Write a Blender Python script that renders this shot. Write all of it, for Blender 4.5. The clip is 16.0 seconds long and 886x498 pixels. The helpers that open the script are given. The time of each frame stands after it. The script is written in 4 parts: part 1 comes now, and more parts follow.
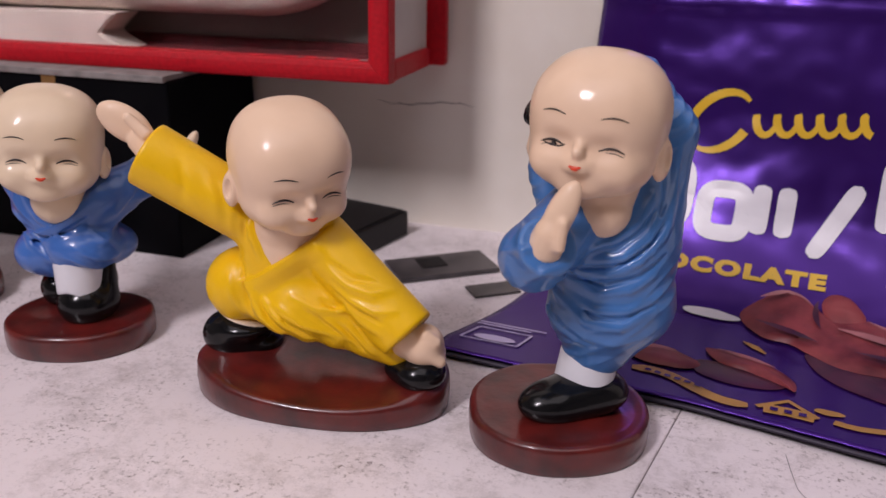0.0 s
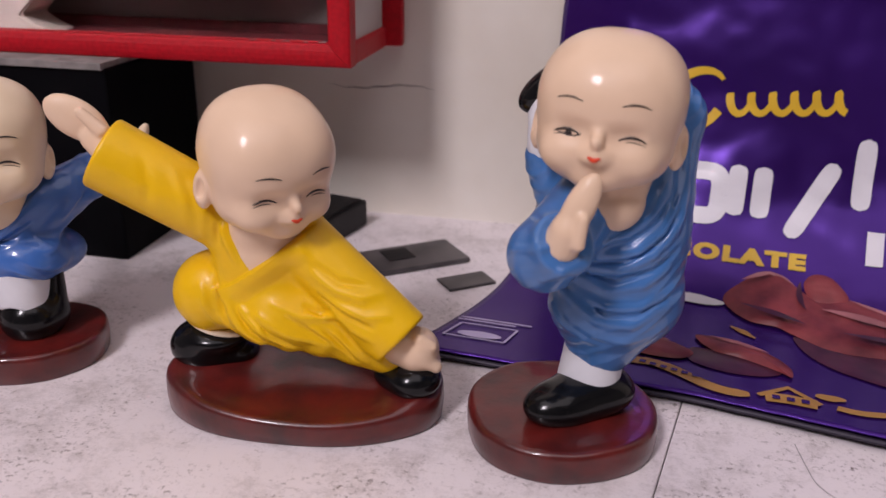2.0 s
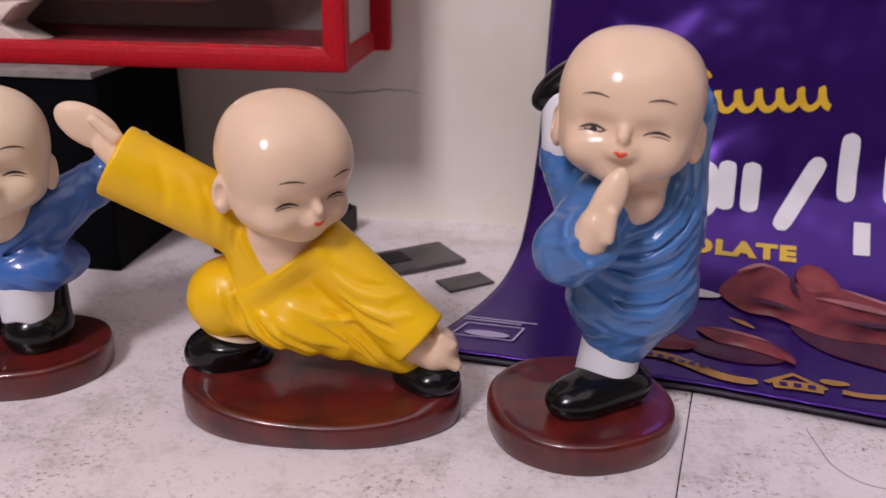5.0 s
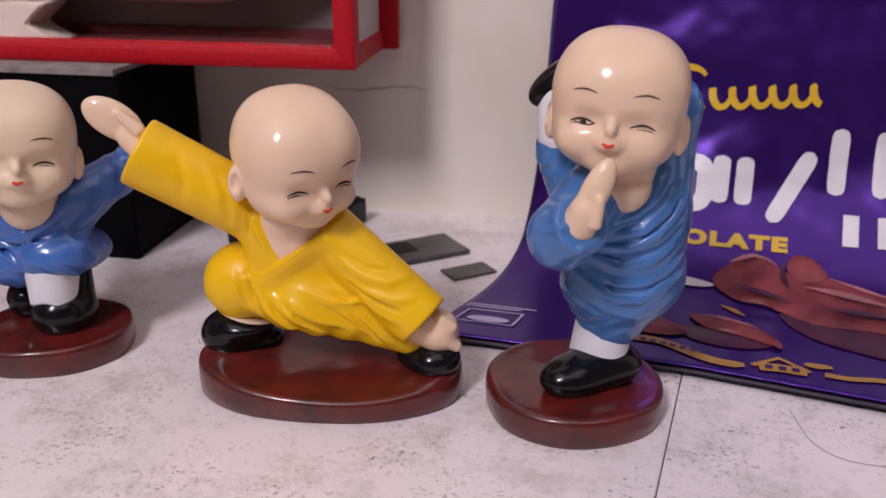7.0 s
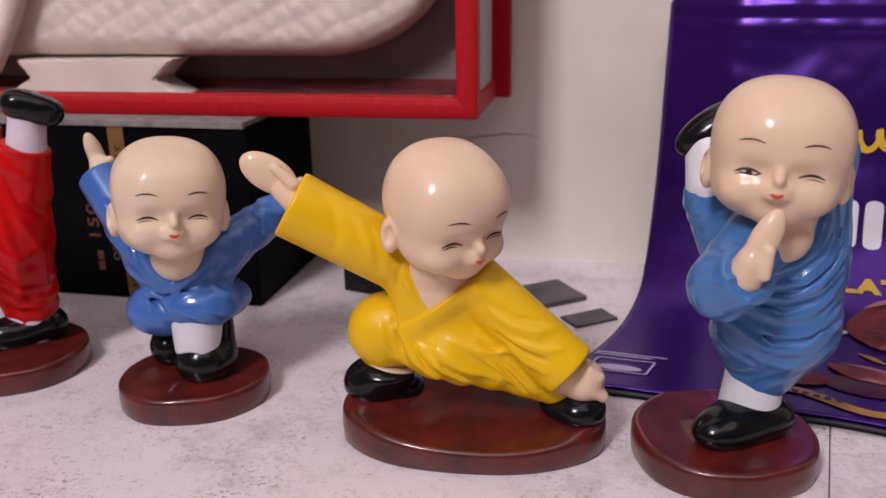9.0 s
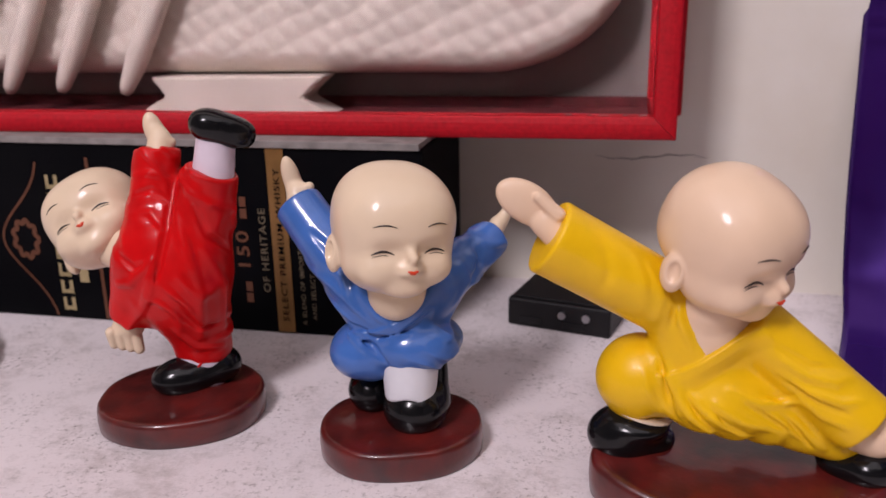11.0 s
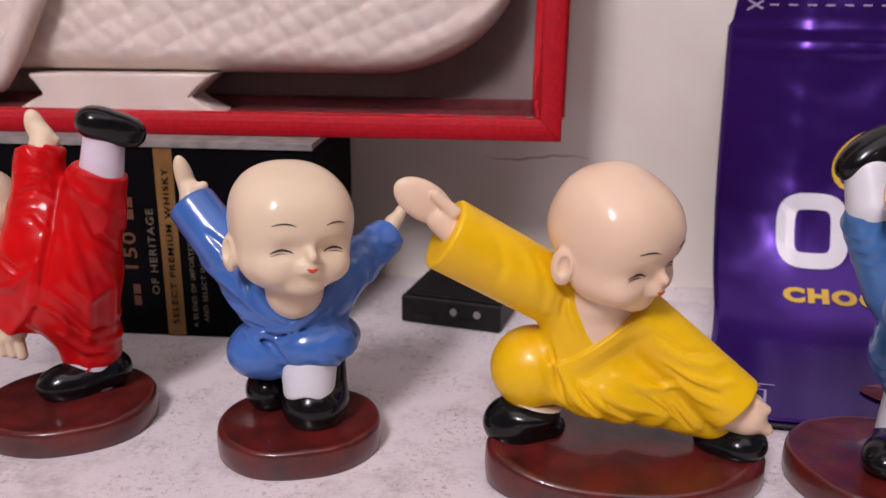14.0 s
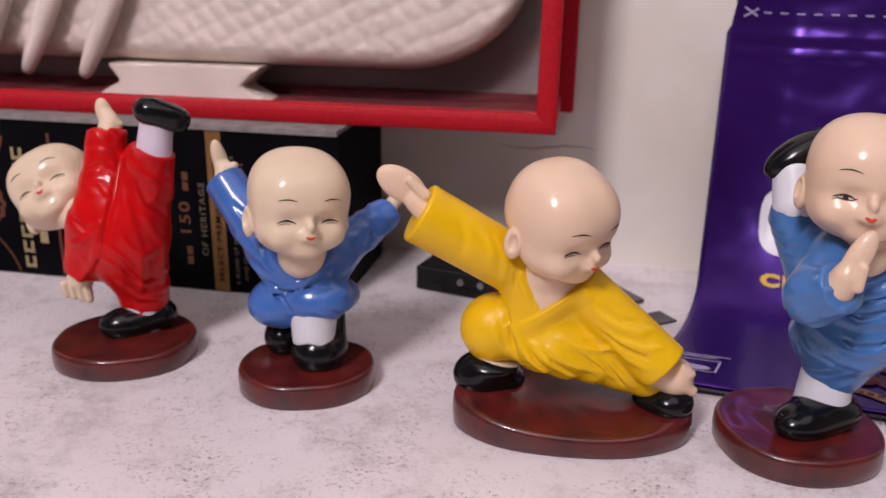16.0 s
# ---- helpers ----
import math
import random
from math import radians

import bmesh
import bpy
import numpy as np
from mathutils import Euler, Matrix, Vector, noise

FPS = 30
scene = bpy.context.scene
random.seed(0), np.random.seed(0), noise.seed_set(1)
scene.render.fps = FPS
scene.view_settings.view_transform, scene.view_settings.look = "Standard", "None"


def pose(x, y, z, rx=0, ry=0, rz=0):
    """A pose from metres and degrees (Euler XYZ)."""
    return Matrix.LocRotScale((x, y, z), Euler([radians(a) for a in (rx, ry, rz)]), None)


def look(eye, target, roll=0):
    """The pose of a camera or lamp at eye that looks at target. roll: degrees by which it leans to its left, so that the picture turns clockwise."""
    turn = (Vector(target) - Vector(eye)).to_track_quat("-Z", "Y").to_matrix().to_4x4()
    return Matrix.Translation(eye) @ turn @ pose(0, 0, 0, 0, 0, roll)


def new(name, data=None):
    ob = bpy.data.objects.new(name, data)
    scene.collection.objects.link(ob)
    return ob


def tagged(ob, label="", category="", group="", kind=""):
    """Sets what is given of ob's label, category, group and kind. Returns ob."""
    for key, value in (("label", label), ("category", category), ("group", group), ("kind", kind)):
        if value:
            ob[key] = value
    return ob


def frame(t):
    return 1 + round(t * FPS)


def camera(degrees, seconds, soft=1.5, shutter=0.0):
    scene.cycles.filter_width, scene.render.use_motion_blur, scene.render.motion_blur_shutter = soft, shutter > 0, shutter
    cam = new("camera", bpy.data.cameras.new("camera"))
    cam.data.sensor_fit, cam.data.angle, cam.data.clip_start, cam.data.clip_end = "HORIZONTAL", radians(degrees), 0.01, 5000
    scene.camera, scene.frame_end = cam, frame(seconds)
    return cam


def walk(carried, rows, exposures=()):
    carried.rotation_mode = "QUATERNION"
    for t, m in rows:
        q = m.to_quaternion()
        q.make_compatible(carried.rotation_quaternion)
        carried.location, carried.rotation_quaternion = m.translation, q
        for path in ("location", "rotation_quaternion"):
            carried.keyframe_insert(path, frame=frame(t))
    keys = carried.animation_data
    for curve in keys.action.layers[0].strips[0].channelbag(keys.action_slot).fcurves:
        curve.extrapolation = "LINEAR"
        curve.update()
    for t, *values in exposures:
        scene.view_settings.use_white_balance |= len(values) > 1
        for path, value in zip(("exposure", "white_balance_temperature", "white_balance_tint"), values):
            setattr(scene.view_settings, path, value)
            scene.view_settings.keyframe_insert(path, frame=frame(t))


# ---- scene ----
cam = camera(54.7, 16.0)
cam.data.dof.use_dof = True
cam.data.dof.focus_distance = 0.258
cam.data.dof.aperture_fstop = 16.0
METRES, EYE, TILT, LEAN, TURN = 0.36, 0.141, 0.0, 0.0, 0.0
ROWS = [
    (0.0, 0.0, 0.0, 0.0, 0.35, -19.99, -0.96),
    (0.5, -0.0084, 0.0137, -0.0069, -1.3, -20.44, -1.57),
    (1.0, -0.0311, 0.0283, 0.0019, -3.25, -21.05, -1.35),
    (1.5, -0.0447, 0.0381, 0.0044, -4.26, -21.11, -0.82),
    (2.0, -0.0592, 0.053, -0.0024, -5.54, -21.42, -1.01),
    (2.5, -0.0732, 0.0582, 0.0029, -6.47, -21.47, -0.81),
    (3.0, -0.0871, 0.0692, -0.003, -7.78, -21.18, -0.96),
    (3.5, -0.1017, 0.0722, -0.0088, -8.3, -21.25, -0.86),
    (6.0, -0.1108, 0.0315, -0.0044, -9.22, -20.68, -0.6),
    (6.5, -0.1056, 0.0225, -0.0029, -9.05, -20.71, -0.53),
    (7.0, -0.1078, 0.0087, -0.0011, -8.17, -20.98, -0.54),
    (7.5, -0.1057, -0.0029, 0.0014, -6.72, -20.98, -0.46),
    (8.0, -0.1251, -0.006, 0.0134, -5.02, -19.91, -0.27),
    (10.5, -0.3094, 0.086, -0.0015, -5.33, -17.61, 1.73),
    (11.0, -0.3811, 0.1141, 0.0018, -4.7, -17.16, 1.1),
    (11.5, -0.4753, 0.1765, -0.003, -4.4, -16.93, 1.07),
    (12.0, -0.4935, 0.1961, -0.0096, -5.29, -16.92, 1.36),
    (12.5, -0.4621, 0.1935, -0.0171, -7.73, -17.16, 0.26),
    (13.0, -0.4467, 0.1814, -0.0156, -10.62, -16.95, -0.61),
    (13.5, -0.4204, 0.145, -0.0076, -12.47, -17.0, -0.78),
    (14.0, -0.3942, 0.0999, 0.0033, -12.31, -17.09, -0.56),
    (14.5, -0.3763, 0.0593, 0.0109, -11.44, -17.43, -0.28),
    (15.0, -0.3584, 0.022, 0.0174, -10.61, -17.87, -0.74),
    (15.5, -0.3353, -0.0104, 0.0259, -8.21, -18.58, -1.03),
    (16.0, -0.3178, -0.0443, 0.0427, -6.0, -18.6, -0.96),
]
walk(cam, [(t, pose(0, 0, EYE, TILT, LEAN, TURN) @ pose(METRES * x, METRES * y, METRES * z, 90 + pitch, roll, yaw)) for t, x, y, z, yaw, pitch, roll in ROWS],
     [(0.0, -0.26), (3.5, -0.26), (6.0, -0.23), (8.0, -0.23), (10.5, -0.20), (11.5, -0.10), (12.0, -0.07), (13.5, -0.09), (14.5, -0.11), (16.0, -0.15)])

# ---- light ----
world = bpy.data.worlds.new("room_air")
scene.world = world
world.use_nodes = True
world.node_tree.nodes["Background"].inputs[0].default_value = (1.0, 0.96, 0.95, 1)
world.node_tree.nodes["Background"].inputs[1].default_value = 0.02


def area_lamp(name, eye, target, w, h, watts, colour):
    data = bpy.data.lights.new(name, "AREA")
    data.shape, data.size, data.size_y, data.energy, data.color = "RECTANGLE", w, h, watts, colour
    ob = new(name, data)
    ob.matrix_world = look(eye, target)
    return ob


area_lamp("window_light", (-0.80, -0.74, 1.30), (-0.08, 0.27, 0.05), 0.26, 0.44, 22.5, (1.0, 0.90, 0.985))
# broad soft fill added overhead; stands for no known lamp
area_lamp("overhead_fill", (-0.10, -0.45, 1.64), (-0.1, -0.35, 0.0), 1.9, 1.3, 11.2, (1.0, 0.90, 0.97))


# ---- materials ----
def mat(name, colour, rough=0.5, metal=0.0, vary=0.08, scale=40.0, bump=0.0, bump_scale=200.0, coat=0.0, spec=0.5, second=None, detail=6.0):
    """A painted or plain surface with two scales of variation."""
    m = bpy.data.materials.new(name)
    m.use_nodes = True
    nt = m.node_tree
    b = nt.nodes["Principled BSDF"]
    b.inputs["Roughness"].default_value = rough
    b.inputs["Metallic"].default_value = metal
    b.inputs["Coat Weight"].default_value = coat
    b.inputs["Coat Roughness"].default_value = 0.05
    b.inputs["Specular IOR Level"].default_value = spec
    co = nt.nodes.new("ShaderNodeTexCoord")
    n1 = nt.nodes.new("ShaderNodeTexNoise")
    n1.inputs["Scale"].default_value = scale
    n1.inputs["Detail"].default_value = detail
    nt.links.new(co.outputs["Object"], n1.inputs["Vector"])
    ramp = nt.nodes.new("ShaderNodeValToRGB")
    c2 = second or tuple(min(1, c * (1 - vary * 2)) for c in colour)
    ramp.color_ramp.elements[0].color = (*c2, 1)
    ramp.color_ramp.elements[1].color = (*colour, 1)
    ramp.color_ramp.elements[0].position = 0.3
    ramp.color_ramp.elements[1].position = 0.65
    nt.links.new(n1.outputs["Fac"], ramp.inputs["Fac"])
    nt.links.new(ramp.outputs["Color"], b.inputs["Base Color"])
    if bump:
        n2 = nt.nodes.new("ShaderNodeTexNoise")
        n2.inputs["Scale"].default_value = bump_scale
        n2.inputs["Detail"].default_value = 3
        nt.links.new(co.outputs["Object"], n2.inputs["Vector"])
        bp = nt.nodes.new("ShaderNodeBump")
        bp.inputs["Strength"].default_value = bump
        bp.inputs["Distance"].default_value = 0.001
        nt.links.new(n2.outputs["Fac"], bp.inputs["Height"])
        nt.links.new(bp.outputs["Normal"], b.inputs["Normal"])
    return m


SKIN = mat("skin_paint", (0.79, 0.572, 0.402), 0.42, vary=0.03, scale=60, coat=0.45, spec=0.22, bump=0.02, bump_scale=900)
SKIN2 = mat("skin_paint_pale", (0.76, 0.60, 0.425), 0.42, vary=0.03, scale=60, coat=0.45, spec=0.22, bump=0.02, bump_scale=900)
YELLOW = mat("yellow_paint", (0.84, 0.50, 0.002), 0.40, vary=0.05, scale=90, coat=0.12, spec=0.35)
BLUE = mat("blue_paint", (0.055, 0.155, 0.47), 0.28, vary=0.10, scale=90, coat=0.55, spec=0.3, bump=0.03, bump_scale=500)
SKYBLUE = mat("sky_blue_paint", (0.066, 0.195, 0.485), 0.28, vary=0.12, scale=90, coat=0.6, spec=0.3, bump=0.03, bump_scale=500)
RED = mat("red_paint", (0.60, 0.004, 0.006), 0.35, vary=0.12, scale=90, coat=0.30, spec=0.10, bump=0.03, bump_scale=500)
SOCK = mat("sock_paint", (0.74, 0.74, 0.78), 0.4, vary=0.04, scale=120)
PINKSOCK = mat("pink_sock_paint", (0.72, 0.62, 0.70), 0.4, vary=0.04, scale=120)
SHOE = mat("black_gloss_paint", (0.006, 0.006, 0.007), 0.20, vary=0.1, coat=0.2, spec=0.25, bump=0.06, bump_scale=300)
BASE = mat("mahogany_lacquer", (0.120, 0.011, 0.009), 0.34, vary=0.2, scale=95, detail=9.0, second=(0.040, 0.007, 0.007), coat=0.5, bump=0.10, bump_scale=420)
CREAMPAINT = mat("cream_undercoat", (0.72, 0.60, 0.46), 0.45, vary=0.05, scale=200)
LINE = mat("brow_line_paint", (0.02, 0.012, 0.01), 0.4)
LIP = mat("lip_paint", (0.72, 0.055, 0.014), 0.35)
CREAM_PLASTER = mat("wall_paint", (0.83, 0.785, 0.71), 0.55, scale=14, second=(0.72, 0.655, 0.56), bump=0.25, bump_scale=90, detail=9)
# dark tone for unseen room surfaces, chosen to cut bounced light
LOWBOUNCE = mat("low_bounce_room", (0.30, 0.275, 0.25), 0.6, vary=0.05, scale=5)
VELVET = mat("red_velvet", (0.53, 0.007, 0.018), 0.42, vary=0.12, scale=500, bump=0.35, bump_scale=2600, spec=0.22)
LINING = mat("dark_red_lining", (0.13, 0.012, 0.018), 0.8, vary=0.2, scale=160)
SATIN = mat("grey_satin", (0.26, 0.22, 0.205), 0.45, vary=0.12, scale=25)
PLASTER = mat("white_relief", (0.66, 0.57, 0.50), 0.5, vary=0.06, scale=50, bump=0.15, bump_scale=700)
PALEPANEL = mat("pale_side_panel", (0.55, 0.50, 0.46), 0.5, vary=0.05)
CARTON = mat("black_carton", (0.004, 0.004, 0.005), 0.55, vary=0.2, scale=30, second=(0.002, 0.002, 0.003), spec=0.04)
GOLD = mat("dull_gold_print", (0.33, 0.18, 0.06), 0.4, metal=0.5, vary=0.1, scale=200)
PALEGOLD = mat("pale_gold_print", (0.48, 0.38, 0.20), 0.4, metal=0.3, vary=0.1, scale=200)
DIMGOLD = mat("dim_gold_print", (0.17, 0.135, 0.085), 0.45, metal=0.2, vary=0.1, scale=200)
COPPER = mat("copper_print", (0.16, 0.06, 0.03), 0.4, metal=0.4, vary=0.1, scale=200)
BLACKPLASTIC = mat("black_plastic", (0.010, 0.009, 0.010), 0.5, spec=0.25, vary=0.15, bump=0.2, bump_scale=900)
TAG = mat("dark_grey_card", (0.075, 0.066, 0.068), 0.32, second=(0.022, 0.020, 0.022), scale=70, detail=8.0)
METAL = mat("steel", (0.5, 0.5, 0.52), 0.3, metal=1.0)
PURPLE = mat("purple_foil", (0.055, 0.0115, 0.20), 0.27, metal=0.62, vary=0.15, scale=12, bump=0.25, bump_scale=45)
PACKBACK = mat("pack_inner_foil", (0.030, 0.022, 0.040), 0.5, metal=0.3)
PRINTWHITE = mat("white_print", (0.78, 0.76, 0.80), 0.35)
PRINTGOLD = mat("gold_print", (0.75, 0.47, 0.03), 0.35)
CHOC = mat("chocolate_print", (0.25, 0.050, 0.056), 0.36, vary=0.25, scale=75, second=(0.085, 0.014, 0.022), spec=0.3, detail=4.0)
CHOCDARK = mat("dark_chocolate_print", (0.075, 0.016, 0.034), 0.3, vary=0.25, scale=110, second=(0.030, 0.007, 0.022), spec=0.45)
CHOCLIGHT = mat("pale_chocolate_print", (0.42, 0.16, 0.17), 0.45, vary=0.2, scale=80)
DULLGOLD = mat("dull_yellow_print", (0.42, 0.22, 0.05), 0.4, vary=0.1, scale=150)
MARKGREY = mat("grey_print", (0.42, 0.36, 0.55), 0.4)
COPPER2 = mat("bright_copper_print", (0.30, 0.14, 0.06), 0.4, metal=0.4, vary=0.1, scale=200)
CORDRED = mat("red_cord", (0.45, 0.02, 0.025), 0.6)
CORDBLACK = mat("black_cord", (0.02, 0.02, 0.025), 0.6)
THREAD = mat("grey_thread", (0.38, 0.35, 0.35), 0.8)
# pale tone for the carton's painted-on edge light and the glue flecks
LITEDGE_GLUE = mat("lit_edge_and_glue", (0.30, 0.27, 0.255), 0.7, vary=0.2, scale=150)
GROUT = mat("brown_joint_dirt", (0.10, 0.075, 0.06), 0.8, vary=0.2, scale=60)
WHITEPLASTIC = mat("white_plastic", (0.70, 0.69, 0.68), 0.4)


def glass_material():
    m = bpy.data.materials.new("clear_acrylic")
    m.use_nodes = True
    b = m.node_tree.nodes["Principled BSDF"]
    b.inputs["Transmission Weight"].default_value = 1.0
    b.inputs["Roughness"].default_value = 0.02
    b.inputs["IOR"].default_value = 1.1
    return m


GLASS = glass_material()


def counter_material():
    """Pale stone laminate: clouding, brown-grey stains and fine dark specks."""
    m = bpy.data.materials.new("pale_stone_laminate")
    m.use_nodes = True
    nt = m.node_tree
    b = nt.nodes["Principled BSDF"]
    b.inputs["Roughness"].default_value = 0.42
    co = nt.nodes.new("ShaderNodeTexCoord")

    def noise_ramp(scale, detail, lo, hi, rough=0.55):
        n = nt.nodes.new("ShaderNodeTexNoise")
        n.inputs["Scale"].default_value, n.inputs["Detail"].default_value, n.inputs["Roughness"].default_value = scale, detail, rough
        nt.links.new(co.outputs["Object"], n.inputs["Vector"])
        r = nt.nodes.new("ShaderNodeMapRange")
        r.inputs["From Min"].default_value, r.inputs["From Max"].default_value = lo, hi
        nt.links.new(n.outputs["Fac"], r.inputs["Value"])
        return r.outputs["Result"]

    def mix(fac, a, c):
        x = nt.nodes.new("ShaderNodeMix")
        x.data_type = "RGBA"
        nt.links.new(fac, x.inputs["Factor"])
        for sock, v in ((x.inputs["A"], a), (x.inputs["B"], c)):
            if isinstance(v, tuple):
                sock.default_value = (*v, 1)
            else:
                nt.links.new(v, sock)
        return x.outputs["Result"]

    base = mix(noise_ramp(9, 5, 0.35, 0.7), (0.80, 0.735, 0.75), (0.70, 0.64, 0.65))
    stain = mix(noise_ramp(30, 14, 0.49, 0.73, 0.84), base, (0.33, 0.285, 0.27))
    specks_hi = noise_ramp(520, 4.5, 0.53, 0.65, 0.75)
    zone = noise_ramp(38, 9, 0.45, 0.63, 0.74)
    mul = nt.nodes.new("ShaderNodeMath")
    mul.operation = "MULTIPLY"
    nt.links.new(specks_hi, mul.inputs[0])
    nt.links.new(zone, mul.inputs[1])
    mul.use_clamp = True
    col = mix(mul.outputs[0], stain, (0.13, 0.10, 0.09))
    nt.links.new(col, b.inputs["Base Color"])
    bp = nt.nodes.new("ShaderNodeBump")
    bp.inputs["Strength"].default_value, bp.inputs["Distance"].default_value = 0.15, 0.0006
    nt.links.new(noise_ramp(260, 4, 0, 1), bp.inputs["Height"])
    nt.links.new(bp.outputs["Normal"], b.inputs["Normal"])
    return m


COUNTER = counter_material()


# ---- mesh helpers ----
def mesh_object(name, verts, faces, materials, smooth=False, parent=None, indices=None):
    me = bpy.data.meshes.new(name)
    me.from_pydata([tuple(v) for v in verts], [], [tuple(int(i) for i in f) for f in faces])
    for m in materials:
        me.materials.append(m)
    if indices is not None:
        me.polygons.foreach_set("material_index", np.asarray(indices, dtype=np.int32))
    if smooth:
        me.polygons.foreach_set("use_smooth", [True] * len(me.polygons))
    me.update()
    ob = new(name, me)
    if parent:
        ob.parent = parent
    return ob


def part(name, bm, material, parent=None, label="", smooth=False):
    me = bpy.data.meshes.new(name)
    bm.to_mesh(me)
    bm.free()
    me.materials.append(material)
    if smooth:
        me.polygons.foreach_set("use_smooth", [True] * len(me.polygons))
    ob = new(name, me)
    if parent:
        ob.parent = parent
    if label:
        ob["label"] = label
    return ob


def box_bm(lo, hi, bevel=0.0, segs=2):
    bm = bmesh.new()
    bmesh.ops.create_cube(bm, size=1.0)
    for v in bm.verts:
        v.co = Vector([lo[i] + (v.co[i] + 0.5) * (hi[i] - lo[i]) for i in range(3)])
    if bevel:
        bmesh.ops.bevel(bm, geom=bm.edges[:], offset=bevel, segments=segs, affect="EDGES", profile=0.5)
    return bm


def empty(name, m, label, category, group=""):
    ob = new(name)
    ob.matrix_world = m
    return tagged(ob, label, category, group)


def tube_data(points, radii, sides=8):
    """Vertices and faces of a round tube along points."""
    pts = [Vector(p) for p in points]
    verts, faces = [], []
    for i, p in enumerate(pts):
        d = (pts[min(i + 1, len(pts) - 1)] - pts[max(i - 1, 0)]).normalized()
        a = d.cross(Vector((0, 0, 1)) if abs(d.z) < 0.9 else Vector((1, 0, 0))).normalized()
        b = d.cross(a)
        r = radii[i] if hasattr(radii, "__len__") else radii
        for k in range(sides):
            an = 2 * math.pi * k / sides
            verts.append(p + (a * math.cos(an) + b * math.sin(an)) * r)
    for i in range(len(pts) - 1):
        for k in range(sides):
            k2 = (k + 1) % sides
            faces.append((i * sides + k, i * sides + k2, (i + 1) * sides + k2, (i + 1) * sides + k))
    faces.append(tuple(range(sides))[::-1])
    faces.append(tuple((len(pts) - 1) * sides + k for k in range(sides)))
    return verts, faces


# ---- modelled (sculpted) forms: distance fields turned into meshes, in millimetres ----
def rot(rx=0, ry=0, rz=0):
    return np.array(Euler([radians(a) for a in (rx, ry, rz)]).to_matrix())


def ell(c, r, R=None):
    c, r = np.array(c, float), np.array(r, float)

    def f(P):
        q = P - c
        if R is not None:
            q = q @ R
        k0 = np.linalg.norm(q / r, axis=1)
        k1 = np.linalg.norm(q / (r * r), axis=1) + 1e-9
        return k0 * (k0 - 1) / k1
    return f


def cap(a, b, ra, rb):
    a, b = np.array(a, float), np.array(b, float)
    ba = b - a

    def f(P):
        t = np.clip((P - a) @ ba / (ba @ ba), 0, 1)
        return np.linalg.norm(P - a - t[:, None] * ba, axis=1) - (ra + (rb - ra) * t)
    return f


def sleeve(a, b, ra, rb, squash=1.0):
    """A tapered limb that ends flat at b."""
    a, b = np.array(a, float), np.array(b, float)
    n = (b - a) / np.linalg.norm(b - a)
    g = cap(a, b + n * rb, ra, rb)

    def f(P):
        return smax(g(P), (P - b) @ n, 1.2)
    return f


def smin(a, b, k):
    h = np.clip(0.5 + 0.5 * (b - a) / k, 0, 1)
    return b + (a - b) * h - k * h * (1 - h)


def smax(a, b, k):
    return -smin(-a, -b, k)


def join(*parts, k=4.0):
    def f(P):
        d = parts[0](P)
        for g in parts[1:]:
            d = smin(d, g(P), k)
        return d
    return f


def folded(f, *lines, gain=2.0):
    """Cloth folds on the front of a form: rows of (((x, z), ...), width, height); a negative height is a crease."""
    made = []
    for pts, width, height in lines:
        line = []
        for x, z in pts:
            y = -45.0
            for _ in range(40):
                d = float(f(np.array([[x, y, z]], float))[0])
                if d < 0.05 or y > 40:
                    break
                y += max(d * 0.9, 0.05)
            line.append(np.array((x, y if y < 40 else 0.0, z)))
        made.append((line, width * 0.68, height * gain))

    def g(P):
        d = f(P)
        near = np.abs(d) < 5
        Q = P[near]
        if not len(Q):
            return d
        push = np.zeros(len(Q))
        for line, width, height in made:
            best = np.full(len(Q), 1e9)
            along = np.zeros(len(Q))
            m = len(line) - 1
            for i, (p, q) in enumerate(zip(line, line[1:])):
                e = q - p
                t = np.clip((Q - p) @ e / (e @ e), 0, 1)
                w = ((Q - p - t[:, None] * e) ** 2).sum(1)
                along = np.where(w < best, (i + t) / m, along)
                best = np.minimum(best, w)
            push += height * np.exp(-best / (width * width)) * (0.25 + 0.75 * np.sin(np.pi * along))
        d[near] -= push
        return d
    return g


def creased(f, spacing, depth, dirs, seed):
    """Irregular wandering creases over a whole robe."""
    dx, dz = dirs

    def g(P):
        d = f(P)
        near = np.abs(d) < 4
        x, y, z = P[near].T
        w = 1.5 * np.sin(0.085 * x + 0.12 * z + seed) + 1.0 * np.sin(0.19 * z - 0.13 * y + 2 * seed) + 0.6 * np.sin(0.31 * x + 0.11 * y - seed)
        r = 0.5 + 0.5 * np.cos(2 * ((x * dx + z * dz) * math.pi / spacing + w))
        m = np.clip(0.45 + 0.75 * np.sin(0.13 * x - 0.16 * z + 0.1 * y + 3 * seed), 0, 1)
        d[near] -= depth * (r ** 2.4) * m
        return d
    return g


